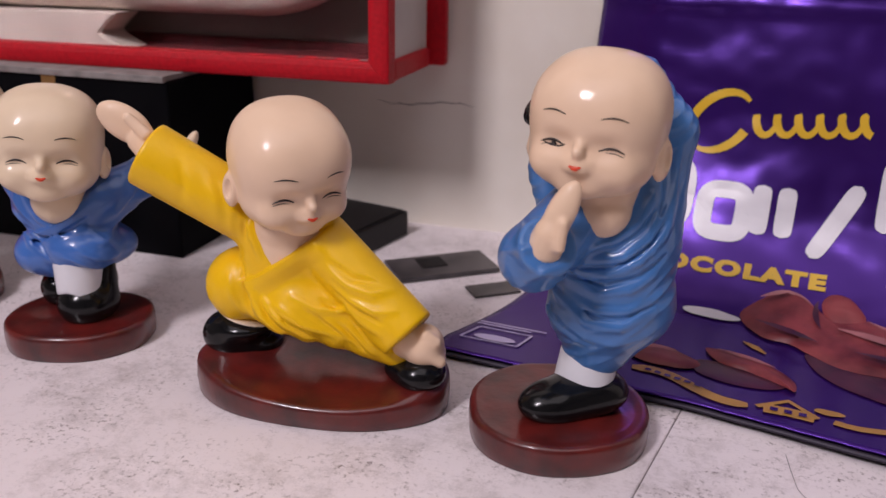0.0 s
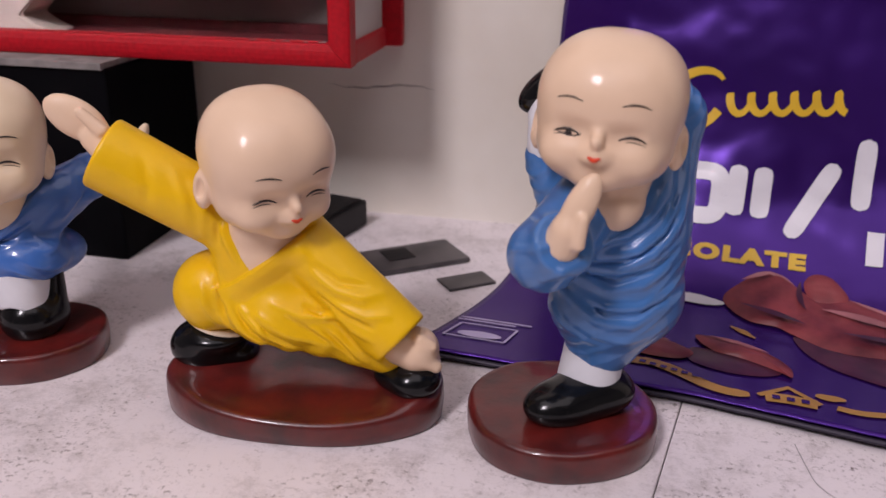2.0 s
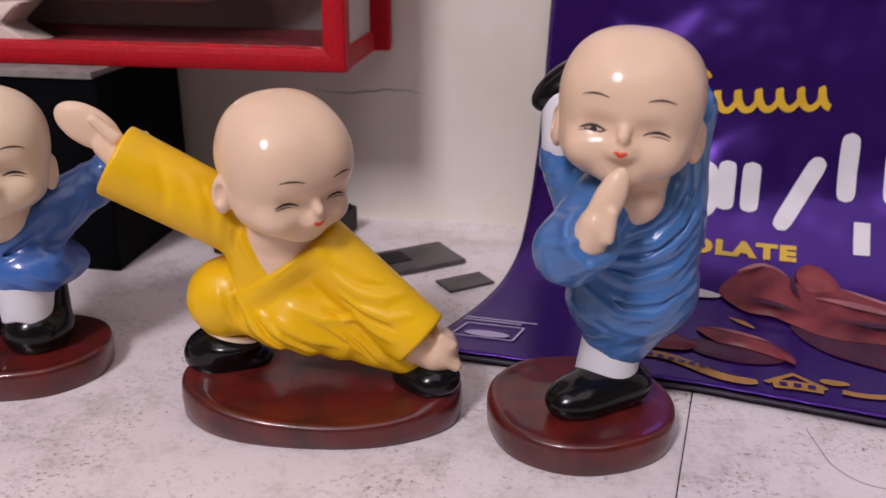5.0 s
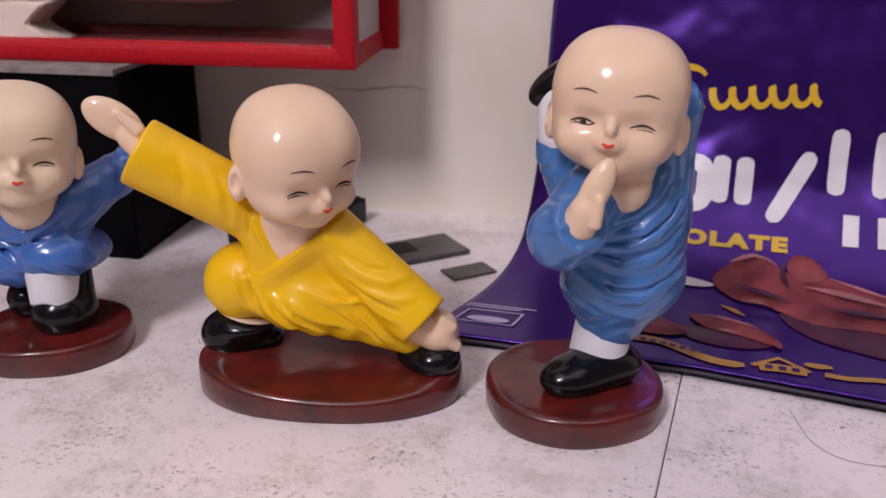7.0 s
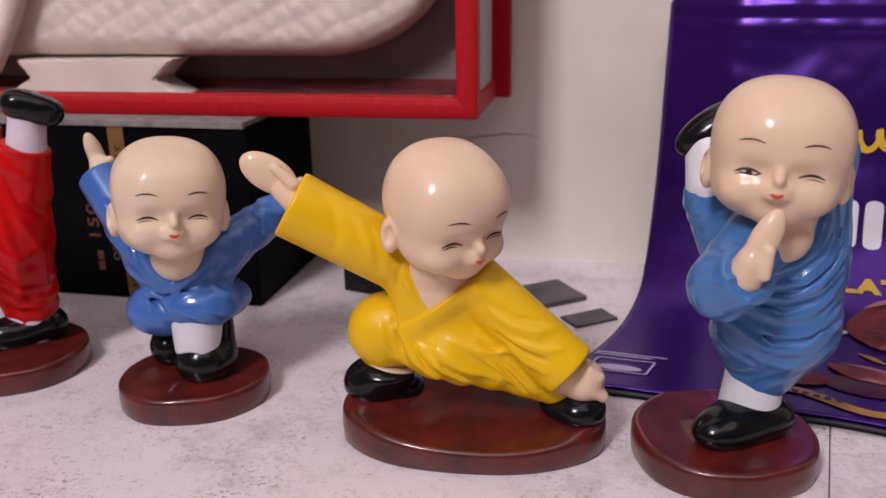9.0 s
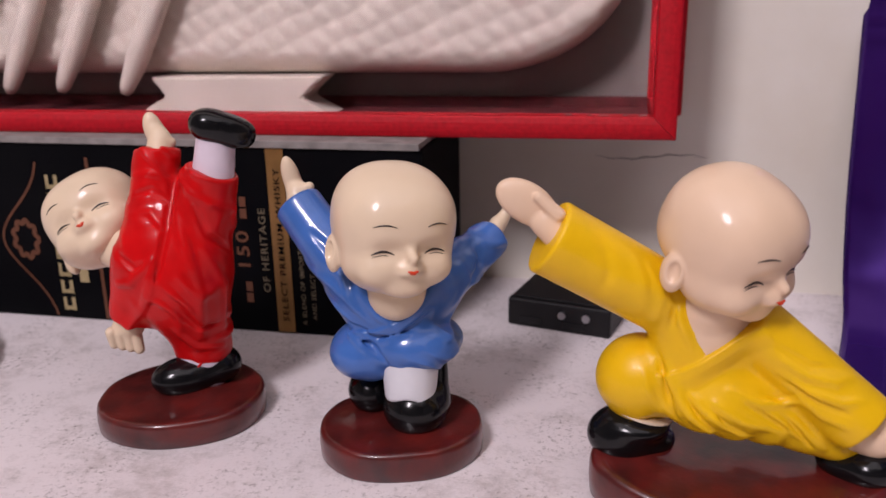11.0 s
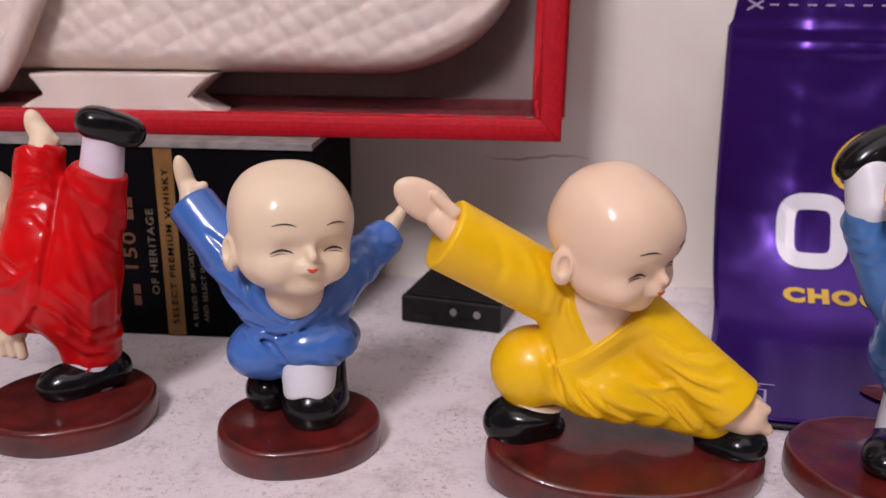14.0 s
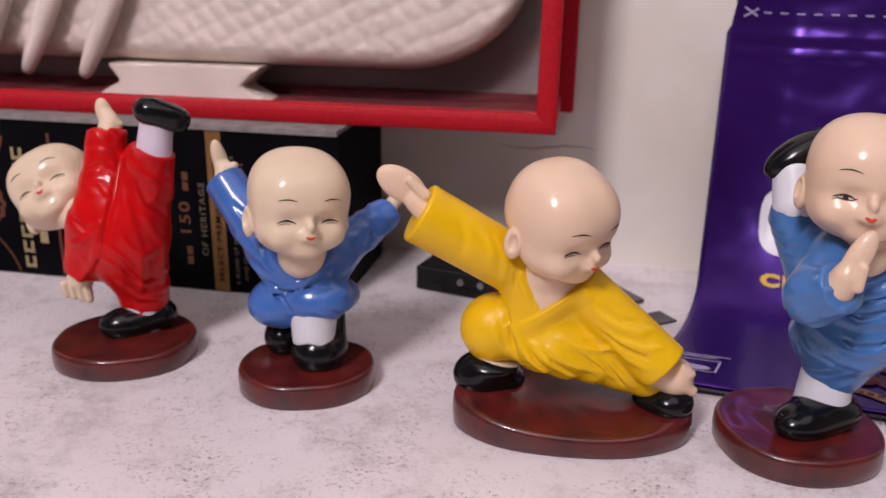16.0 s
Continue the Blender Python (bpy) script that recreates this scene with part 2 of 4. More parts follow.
def layered(f, line, side, band, height, soft=0.45):
    """A second layer of cloth on the front: raised on one side of a line in (x, z), as far as band from it."""
    pts = [np.array(p, float) for p in line]

    def g(P):
        d = f(P)
        near = (np.abs(d) < 4) & (P[:, 1] < 8)
        Q = P[near][:, [0, 2]]
        if not len(Q):
            return d
        best, sign, ends = np.full(len(Q), 1e9), np.zeros(len(Q)), np.zeros(len(Q))
        for i, (p, q) in enumerate(zip(pts, pts[1:])):
            e = q - p
            t = np.clip((Q - p) @ e / (e @ e), 0, 1)
            w = np.linalg.norm(Q - p - t[:, None] * e, axis=1)
            cross = e[0] * (Q[:, 1] - p[1]) - e[1] * (Q[:, 0] - p[0])
            take = w < best
            sign = np.where(take, np.sign(cross), sign)
            ends = np.where(take, (i + t) / (len(pts) - 1), ends)
            best = np.minimum(best, w)
        a = best * sign * side
        up = np.clip(a / soft + 0.5, 0, 1)
        down = np.clip((band - a) / (band * 0.6), 0, 1)
        tip = np.clip(np.minimum(ends, 1 - ends) / 0.06, 0, 1)
        d[near] -= height * up * down * tip
        return d
    return g


def wedge(a, b, c):
    """The V of a neckline on the front: from a down to b and up to c, as (x, z)."""
    a, b, c = (np.array(p, float) for p in (a, b, c))

    def edge(p, q):
        e = (q - p) / np.linalg.norm(q - p)
        return np.array((-e[1], e[0]))
    n1, n2 = edge(a, b), edge(b, c)

    def f(P):
        q = P[:, [0, 2]]
        return np.maximum(np.maximum(-(q - a) @ n1, -(q - b) @ n2), P[:, 1] + 1)
    return f


def carved(f, g):
    def h(P):
        return smax(f(P), -g(P), 1.0)
    return h


def within(f, g, extra):
    def h(P):
        return smax(f(P), g(P) - extra, 0.8)
    return h


def scalloped(f, level, depth):
    """A gathered hem: the lower edge goes gently up and down."""
    def h(P):
        d = f(P)
        x, y, z = P.T
        return d - depth * np.sin(0.62 * x + 0.25 * y + 0.9 * np.sin(0.13 * x)) * np.exp(-((z - level) / 4.5) ** 2)
    return h


def surface(f, lo, hi, h):
    """Surface nets over a grid, with one step onto the true surface."""
    lo, hi = np.array(lo, float), np.array(hi, float)
    n = np.maximum(((hi - lo) / h).astype(int) + 2, 4)
    ax = [lo[i] + h * np.arange(n[i]) for i in range(3)]
    G = np.stack(np.meshgrid(*ax, indexing="ij"), -1)
    D = f(G.reshape(-1, 3)).reshape(n)
    S = D < 0
    c = n - 1
    acc, cnt = np.zeros((*c, 3)), np.zeros(c)

    def sub(A, o):
        return A[o[0]:o[0] + c[0], o[1]:o[1] + c[1], o[2]:o[2] + c[2]]
    corners = [(i, j, k) for i in (0, 1) for j in (0, 1) for k in (0, 1)]
    for o in corners:
        for axis in range(3):
            if o[axis] == 0:
                e = list(o)
                e[axis] = 1
                d0, d1 = sub(D, o), sub(D, e)
                m = (d0 < 0) != (d1 < 0)
                t = np.where(m, d0 / np.where(m, d0 - d1, 1), 0)
                for a in range(3):
                    acc[..., a] += np.where(m, o[a] + (t if a == axis else 0), 0)
                cnt += m
    act = cnt > 0
    idx = -np.ones(c, int)
    idx[act] = np.arange(act.sum())
    cell = np.argwhere(act)
    V = lo + h * (cell + acc[act] / cnt[act][:, None])
    for _ in range(2):
        e = h * 0.3
        d = f(V)
        g = np.stack([(f(V + e * np.eye(3)[a]) - f(V - e * np.eye(3)[a])) / (2 * e) for a in range(3)], 1)
        step = (d / np.maximum((g * g).sum(1), 0.2))[:, None] * g
        V = V - np.clip(step, -h * 0.6, h * 0.6)
    faces = []
    for axis in range(3):
        a, b = [(1, 2), (2, 0), (0, 1)][axis]
        s0 = [slice(None)] * 3
        s1 = [slice(None)] * 3
        s0[axis], s1[axis] = slice(0, n[axis] - 1), slice(1, n[axis])
        for other in (a, b):
            s0[other] = s1[other] = slice(1, n[other] - 1)
        A, B = S[tuple(s0)], S[tuple(s1)]
        for flip, m in ((False, A & ~B), (True, B & ~A)):
            p = np.argwhere(m)
            if not len(p):
                continue
            p[:, a] += 1
            p[:, b] += 1
            q = []
            for da, db in ((-1, -1), (0, -1), (0, 0), (-1, 0)):
                r = p.copy()
                r[:, a] += da
                r[:, b] += db
                q.append(idx[r[:, 0], r[:, 1], r[:, 2]])
            q = np.stack(q, 1)
            faces.append(q[:, ::-1] if flip else q)
    return V, np.concatenate(faces)


def rounded(c, r, p, R=None):
    """An ellipsoid with fuller corners (power p above 2)."""
    c, r = np.array(c, float), np.array(r, float)

    def f(P):
        q = P - c
        if R is not None:
            q = q @ R
        k = (np.abs(q / r) ** p).sum(1) ** (1 / p)
        g = ((np.abs(q / r) ** (p - 1) / r / np.maximum(k, 1e-6)[:, None] ** (p - 1)) ** 2).sum(1) ** 0.5
        return (k - 1) / np.maximum(g, 1e-6)
    return f


CRANIUM_TILT = rot(17, 0, 0)


def head_form(R):
    """A bald head with a heavy overhanging brow, face towards -y, in its own axes."""
    def f(P):
        Q = P / R
        d = rounded((0, 0.01, 0.17), (0.97, 0.98, 0.87), 2.35, CRANIUM_TILT)(Q)
        d = smin(d, ell((0, -0.17, -0.46), (0.88, 0.70, 0.53))(Q), 0.18)
        for s in (-1, 1):
            d = smin(d, ell((0.43 * s, -0.60, -0.50), (0.30, 0.25, 0.23))(Q), 0.18)
            d = smax(d, -ell((0.38 * s, -1.11, -0.19), (0.30, 0.30, 0.13))(Q), 0.16)
            d = smin(d, ell((0.93 * s, 0.15, -0.36), (0.13, 0.20, 0.31))(Q), 0.05)
            d = smax(d, -ell((1.04 * s, 0.07, -0.30), (0.10, 0.10, 0.17))(Q), 0.03)
        d = smin(d, cap((0, -0.83, -0.10), (0, -1.00, -0.275), 0.05, 0.082)(Q), 0.09)
        d = smin(d, ell((0, -0.89, -0.465), (0.20, 0.13, 0.12))(Q), 0.10)
        d = smin(d, ell((0, -0.66, -0.79), (0.24, 0.16, 0.13))(Q), 0.24)
        for s in (-1, 1):
            d = smax(d, -cap((0.10 * s, -1.06, -0.335), (0.21 * s, -0.99, -0.47), 0.03, 0.045)(Q), 0.08)
        return d * R
    return f


def on_face(f, x, z, R):
    """Depth of the face at x, z (own axes)."""
    y = -1.6 * R
    for _ in range(60):
        d = float(f(np.array([[x, y, z]]))[0])
        if abs(d) < 0.01:
            break
        y += d * 0.8
    return y


class Figurine:
    """One figurine as one mesh: forms of several paints, in millimetres from the middle of its foot."""

    def __init__(self, name, place, label):
        self.name, self.place, self.label = name, place, label
        self.v, self.f, self.mi, self.mats, self.count = [], [], [], [], 0

    def add(self, V, F, material):
        if material not in self.mats:
            self.mats.append(material)
        V = np.asarray([tuple(p) for p in V], float)
        self.v.append(V)
        for q in F:
            self.f.append(tuple(int(i) + self.count for i in q))
        self.mi += [self.mats.index(material)] * len(F)
        self.count += len(V)

    def form(self, f, lo, hi, material, h=0.8):
        self.add(*surface(f, lo, hi, h), material)

    def head(self, centre, R, turn, skin, wink=False):
        f = head_form(R)
        M, c = rot(*turn), np.array(centre, float)

        def put(V):
            return np.asarray([tuple(p) for p in V], float) @ M.T + c
        V, F = surface(f, (-1.3 * R, -1.35 * R, -1.15 * R), (1.3 * R, 1.2 * R, 1.15 * R), R / 30)
        self.add(put(V), F, skin)

        def stroke(pts, width, material, taper=True):
            line = [(x * R, on_face(f, x * R, z * R, R) - 0.05, z * R) for x, z in pts]
            n = len(line) - 1
            rad = [width * ((0.35 + 0.65 * math.sin(math.pi * i / n)) if taper else 1) for i in range(n + 1)]
            self.add(*((lambda a: (put(a[0]), a[1]))(tube_data(line, rad, 6))), material)
        for s in (-1, 1):
            stroke([(s * (0.24 + 0.34 * i / 8), 0.165 + 0.07 * math.sin(math.pi * (0.15 + 0.7 * i / 8))) for i in range(9)], R * 0.013, LINE)
            lift = 0.085
            stroke([(s * (0.24 + 0.34 * i / 10), -0.265 + lift * math.sin(math.pi * (0.12 + 0.76 * i / 10))) for i in range(11)], R * 0.019, LINE)
            stroke([(s * (0.33 + 0.25 * i / 6), -0.292 + 0.055 * math.sin(math.pi * (0.3 + 0.6 * i / 6))) for i in range(7)], R * 0.007, LINE)
            if wink and s < 0:
                stroke([(s * (0.26 + 0.28 * i / 8), -0.245 + 0.02 * i / 8 - 0.02 * math.sin(math.pi * i / 8)) for i in range(9)], R * 0.012, LINE)
                stroke([(s * (0.35 + 0.08 * i / 3), -0.232 + 0.01 * i / 3) for i in range(4)], R * 0.034, LINE)
                stroke([(s * (0.22 + 0.10 * i / 4), -0.215 - 0.05 * i / 4) for i in range(5)], R * 0.012, LINE)
        y = on_face(f, 0, -0.475 * R, R)
        lip = join(ell((-0.036 * R, y + 0.02 * R, -0.472 * R), (0.055 * R, 0.045 * R, 0.022 * R), rot(0, 10, 0)),
                   ell((0.036 * R, y + 0.02 * R, -0.472 * R), (0.055 * R, 0.045 * R, 0.022 * R), rot(0, -10, 0)),
                   ell((0, y + 0.02 * R, -0.499 * R), (0.055 * R, 0.045 * R, 0.021 * R)), k=0.012 * R)
        V, F = surface(lip, (-0.2 * R, y - 0.1 * R, -0.6 * R), (0.2 * R, y + 0.12 * R, -0.36 * R), R * 0.015)
        self.add(put(V), F, LIP)

    def foot(self, rx, ry, height, slope=(0.0, 0.0), power=2.3, pads=(), centre=(0.0, 0.0), turn=0.0, dish=0.0):
        """The lacquered base: a crisp, slightly uneven rim and a hand-smoothed top with low pads under the shoes."""
        rows = [(0.0, 0.975), (0.06, 0.99), (0.45, 1.0), (0.80, 0.995), (0.93, 0.985), (0.985, 0.968), (1.0, 0.945)]
        rows += [(1.0, q) for q in (0.91, 0.86, 0.80, 0.72, 0.64, 0.56, 0.47, 0.38, 0.28, 0.18, 0.08)]
        verts, faces, n = [], [], 96
        for z, q in rows:
            for k in range(n):
                a = 2 * math.pi * k / n
                w = q * (1 + 0.008 * math.sin(3 * a + rx) + 0.005 * math.sin(7 * a + ry))
                x = rx * w * math.copysign(abs(math.cos(a)) ** (2 / power), math.cos(a))
                y = ry * w * math.copysign(abs(math.sin(a)) ** (2 / power), math.sin(a))
                ct, st, rim = math.cos(radians(turn)), math.sin(radians(turn)), x / rx
                x, y = centre[0] + x * ct - y * st, centre[1] + x * st + y * ct
                top = height + slope[0] * x + slope[1] * y + dish * rim * rim
                if z > 0.9:
                    top += 0.22 * noise.noise(Vector((x * 0.12, y * 0.12, rx))) + 0.25 * math.exp(-((q - 0.93) / 0.035) ** 2)
                for px, py, pr in pads:
                    top += 1.6 * math.exp(-(((x - px) ** 2 + (y - py) ** 2) / (pr * pr)) ** 2) if q < 0.96 else 0.0
                verts.append((x, y, z * top))
        for r in range(len(rows) - 1):
            for k in range(n):
                k2 = (k + 1) % n
                faces.append((r * n + k, r * n + k2, (r + 1) * n + k2, (r + 1) * n + k))
        faces.append(tuple(range(n))[::-1])
        faces.append(tuple((len(rows) - 1) * n + k for k in range(n)))
        self.add(verts, faces, BASE)

    def finish(self):
        V = np.concatenate(self.v) * 0.001
        ob = mesh_object(self.name, V, self.f, self.mats, True, None, self.mi)
        ob.matrix_world = pose(*self.place)
        return tagged(ob, self.label, "statue", "small statues on the counter")


# ---- the counter, walls and room ----
TURN_WALL = -17.0
wall_m = pose(0, 0, 0, 0, 0, TURN_WALL)
counter = tagged(new("counter"), "pale grey stone-look counter with dark specks and a joint", "counter", kind="structure")
counter.matrix_world = wall_m


def slab(pts):
    bm = bmesh.new()
    vs = [bm.verts.new((x, y, 0.0)) for x, y in pts]
    face = bm.faces.new(vs)
    out = bmesh.ops.extrude_face_region(bm, geom=[face])
    for v in out["geom"]:
        if isinstance(v, bmesh.types.BMVert):
            v.co.z -= 0.03
    bmesh.ops.recalc_face_normals(bm, faces=bm.faces[:])
    top = [e for e in bm.edges if all(abs(v.co.z) < 1e-6 for v in e.verts)]
    bmesh.ops.bevel(bm, geom=top, offset=0.0003, segments=2, affect="EDGES")
    return part("slab", bm, COUNTER, counter)


def joint_x(n):
    return 0.0019 + (n - 0.2453) * 0.201


slab([(-1.6, -0.25), (joint_x(-0.25) - 0.0002, -0.25), (joint_x(0.41) - 0.0002, 0.41), (-1.6, 0.41)])
slab([(joint_x(-0.25) + 0.0002, -0.25), (1.6, -0.25), (1.6, 0.41), (joint_x(0.41) + 0.0002, 0.41)])
part("bed", box_bm((-1.58, -0.23, -0.036), (1.58, 0.405, -0.002)), GROUT, counter)


def wall(name, lo, hi, material):
    ob = part(name, box_bm(lo, hi), material)
    ob.matrix_world = wall_m
    return tagged(ob, "plain painted wall", "wall", kind="structure")


north = wall("wall_north", (-2.0, 0.404, -0.9), (2.0, 0.50, 1.7), CREAM_PLASTER)
v, f = tube_data([(-0.160 + 0.052 * k / 24, 0.404, 0.0632 - 0.0012 * math.sin(k * 0.26) + 0.0004 * math.sin(k * 1.3)) for k in range(25)], [0.00005 + 0.00022 * math.sin(math.pi * k / 24) for k in range(25)], 6)
mesh_object("crack", v, f, [GROUT], True, north)
# unseen walls, floor and ceiling, darkened so they bounce less light
wall("wall_south", (-2.0, -2.3, -0.9), (2.0, -2.2, 1.7), LOWBOUNCE)
wall("wall_west", (-2.1, -2.3, -0.9), (-2.0, 0.5, 1.7), LOWBOUNCE)
wall("wall_east", (2.0, -2.3, -0.9), (2.1, 0.5, 1.7), LOWBOUNCE)
room_floor = tagged(part("floor", box_bm((-2.1, -2.3, -0.95), (2.1, 0.5, -0.9)), LOWBOUNCE), "plain floor of the room", "floor", kind="structure")
room_floor.matrix_world = wall_m
room_top = tagged(part("ceiling", box_bm((-2.1, -2.3, 1.7), (2.1, 0.5, 1.8)), LOWBOUNCE), "plain ceiling of the room", "ceiling", kind="structure")
room_top.matrix_world = wall_m

# ---- black carton lying on its side ----
carton = empty("carton", wall_m @ pose(-0.222, 0.317, 0), "black printed drink carton lying on its side by the wall", "carton")
part("body", box_bm((-0.229, 0.0, 0.0), (0.0, 0.074, 0.081), 0.0012), CARTON, carton)

# light caught by the carton's top edge, put in as a pale strip
part("lit_top_edge", box_bm((-0.228, -0.0012, 0.0804), (-0.001, 0.030, 0.0832), 0.0002), LITEDGE_GLUE, carton, "pale strip standing in for light on the top edge")

# ---- display case with the red velvet edges ----
case = empty("display_case", pose(-0.0238, 0.3552, 0.0833, 0, 0, -15.5), "red velvet edged display case lying on a carton", "display case")
CW, CD, CH, CB = 0.42, 0.069, 0.22, 0.0088


def mitred(name, a, b, inward, width, parent):
    """A padded front edge from corner a to corner b (x, z), cut at 45 degrees at both ends."""
    a, b, n = Vector((a[0], 0, a[1])), Vector((b[0], 0, b[1])), Vector((inward[0], 0, inward[1]))
    d = (b - a).normalized()
    steps, verts, faces = [(0.0, CB), (0.0, 0.0008), (0.08, 0.0002), (0.3, -0.0003), (0.5, -0.0004), (0.7, -0.0003), (0.92, 0.0002), (1.0, 0.0008), (1.0, CB)], [], []
    m = len(steps)
    for e, q in ((a, 1), (b, -1)):
        for w, y in steps:
            verts.append(e + n * (width * w) + d * ((width * w + 0.00012) * q) + Vector((0, y, 0)))
    for k in range(m):
        k2 = (k + 1) % m
        faces.append((k, k2, m + k2, m + k))
    faces += [tuple(range(m))[::-1], tuple(range(m, 2 * m))]
    ob = mesh_object(name, verts, faces, [VELVET], False, parent)
    ob["label"] = "red satin-velvet edge"


CORNERS = [(-CW, 0.0), (0.0, 0.0), (0.0, CH), (-CW, CH)]
for i, inward in enumerate(((0, 1), (-1, 0), (0, -1), (1, 0))):
    mitred("front_edge", CORNERS[i], CORNERS[(i + 1) % 4], inward, CB, case)
for nm, lo, hi in (("back_edge", (-CB, CD - 0.006, 0), (0.0065, CD, CH)), ("side_edge", (-CB, CB, 0), (0, CD - CB, CB)), ("side_edge", (-CB, CB, CH - CB), (0, CD - CB, CH))):
    part(nm, box_bm(lo, hi, 0.0012), VELVET, case, "red velvet edge")
# unseen opaque top, added to keep overhead light off the boat
part("shade_top", box_bm((-CW, CB, CH - 0.003), (-CB, CD, CH - 0.0005)), VELVET, case, "unseen red top added to shade the inside")
part("back_panel", box_bm((-CW + 0.001, CD - 0.003, 0.001), (-CB, CD - 0.001, CH - 0.001)), SATIN, case, "grey satin back")
part("floor_lining", box_bm((-CW + 0.001, CB, 0.001), (-CB, CD - 0.003, 0.004)), LINING, case, "dark red lining")
part("side_panel", box_bm((-0.0034, CB, CB), (-0.002, CD - CB, CH - CB)), PALEPANEL, case, "pale side panel")
part("side_lining", box_bm((-0.0052, CB, CB), (-0.0038, CD - CB, CH - CB)), SATIN, case, "grey satin lining")
part("lining_strip", box_bm((-CW + 0.001, CD - 0.007, 0.0042), (-CB, CD - 0.0034, 0.0085)), LINING, case, "dark red strip")
pane = part("pane", box_bm((-CW + CB, 0.003, CB), (-CB, 0.0045, CH - CB)), GLASS, case, "clear front pane")
pane.visible_shadow = False
for k, (x, w) in enumerate(((-0.0125, 0.0016), (-0.0192, 0.0009), (-0.0275, 0.0021), (-0.0325, 0.0008), (-0.041, 0.0012))):
    part("glue_fleck", box_bm((x - w, 0.0046, CB - 0.0004), (x + w, 0.0053, CB + 0.00025 + 0.0001 * math.cos(k * 1.7)), 0.0001, 1), LITEDGE_GLUE, case)


# ---- small statues ----
def yellow_figure():
    g = Figurine("statue", (-0.038, 0.248, 0), "small painted statue of bald child in yellow robe lunging")
    g.foot(42.0, 23.0, 9.6, (0.0, 0.12), 2.15, ((-29, 11, 11), (30, -10, 10)), (0.0, 0.0), -10.0, 2.4)
    robe = join(ell((-9, 5.6, 46), (16.5, 10.4, 19), rot(0, 12, 0)), ell((-1, 3, 30), (24, 11.5, 9.5)), cap((-6, 1, 30), (25, -5.5, 19), 8.5, 6), k=6)
    robe = join(robe, ell((-26.3, 11.8, 33.3), (12.9, 12.2, 12.6)), k=3)
    robe = join(robe, sleeve((-18, 8.5, 55.6), (-54.4, 10.5, 76.8), 9.8, 10.7), k=4)
    robe = join(robe, sleeve((0.5, 3.2, 51.5), (28, -11, 26.6), 9.2, 9.4), k=2.2)
    robe = folded(robe, (((-23, 63), (-21, 56), (-18, 48)), 1.5, 0.6), (((-23, 42), (-21.5, 38), (-20, 33), (-16, 27)), 2.0, 1.0), (((-25, 44), (-23.5, 38), (-22.5, 31), (-20, 26)), 1.2, -1.0), (((-29, 40), (-28, 34), (-25, 28)), 1.6, 0.5),
                  (((-21, 35), (-18, 29), (-12, 24)), 1.4, 1.0), (((-17.5, 35), (-12, 29), (-5, 24.0)), 1.3, 0.9), (((-19.3, 34), (-15, 28), (-9, 23.5)), 1.0, -0.9), (((-15, 33), (-9, 27.5), (-1, 23.5)), 1.0, -0.7), (((-12, 33.5), (-5, 28.5), (4, 25.5)), 1.5, 0.8),
                  (((-4, 33), (3, 28.8), (9, 25)), 1.3, -0.8), (((-8, 37), (0, 33.5), (6, 33), (10, 34)), 1.6, 0.55), (((1, 36), (5, 34), (8, 36)), 1.1, -0.7), (((2, 30.5), (7, 27), (12, 22)), 1.3, 0.7), (((9, 29), (13, 24), (18, 19.5)), 1.3, 0.8), (((6, 29.5), (11, 24.5), (15, 20)), 0.9, -0.7),
                  (((4, 46), (10, 42.5), (17, 41.0), (23, 41.5)), 1.8, 0.7), (((5, 42), (11, 38), (18, 36), (24, 36.5)), 1.7, 0.7), (((4, 49.0), (11, 45), (18, 43.8)), 1.2, -0.6), (((6, 40), (13, 35.2), (20, 33)), 1.1, -0.6), (((9, 36), (14, 31.5), (20, 29.5)), 1.6, 0.5),
                  (((-34, 74), (-31, 66), (-31, 58)), 2.2, 0.4), (((-42, 78), (-40, 70), (-42, 63)), 2.4, -0.3), (((-29, 70), (-26, 62), (-27, 55)), 1.6, 0.5), (((-24, 66), (-22, 60), (-23, 53)), 1.5, -0.7), gain=2.0)
    robe = layered(robe, ((0.5, 56.5), (-6, 51.5), (-14, 46.0), (-20, 41.5), (-26, 38.5)), 1, 6.5, 1.1)
    opening = wedge((-20.8, 63), (-14, 46.4), (0.5, 56.2))
    robe = scalloped(carved(robe, opening), 22, 0.5)
    g.form(robe, (-70, -26, 8), (46, 26, 98), YELLOW, 0.58)
    g.form(join(cap((-9, 1.5, 70), (-12, 1.8, 58), 9, 8), within(ell((-9.4, 5.4, 48), (15.8, 10.0, 17), rot(0, 12, 0)), opening, 1.5), k=2), (-26, -20, 40), (8, 12, 80), SKIN, 0.6)
    g.form(join(ell((-60, 11, 86), (9.4, 3.2, 5.4), rot(0, 34, 0)), cap((-55, 10, 81), (-50, 8, 76), 4.4, 4.8), cap((-57.5, 7.4, 88.3), (-52.5, 6.6, 83.5), 1.5, 2.0), k=0.8), (-76, 0, 64), (-40, 20, 98), SKIN, 0.5)
    g.form(join(ell((32.5, -9.5, 22.6), (6.4, 6.4, 6.8), rot(0, 20, 0)), cap((28, -9, 24), (33, -9, 21.5), 6.0, 5.6), *[cap((34.5, -13.2 + 2.6 * i, 21), (37.6, -13.2 + 2.6 * i, 18.8), 2.2, 1.9) for i in range(4)], cap((33, -13, 27.5), (36.5, -13.5, 25.5), 1.8, 1.5), k=1.0), (20, -20, 8), (46, 4, 34), SKIN, 0.5)
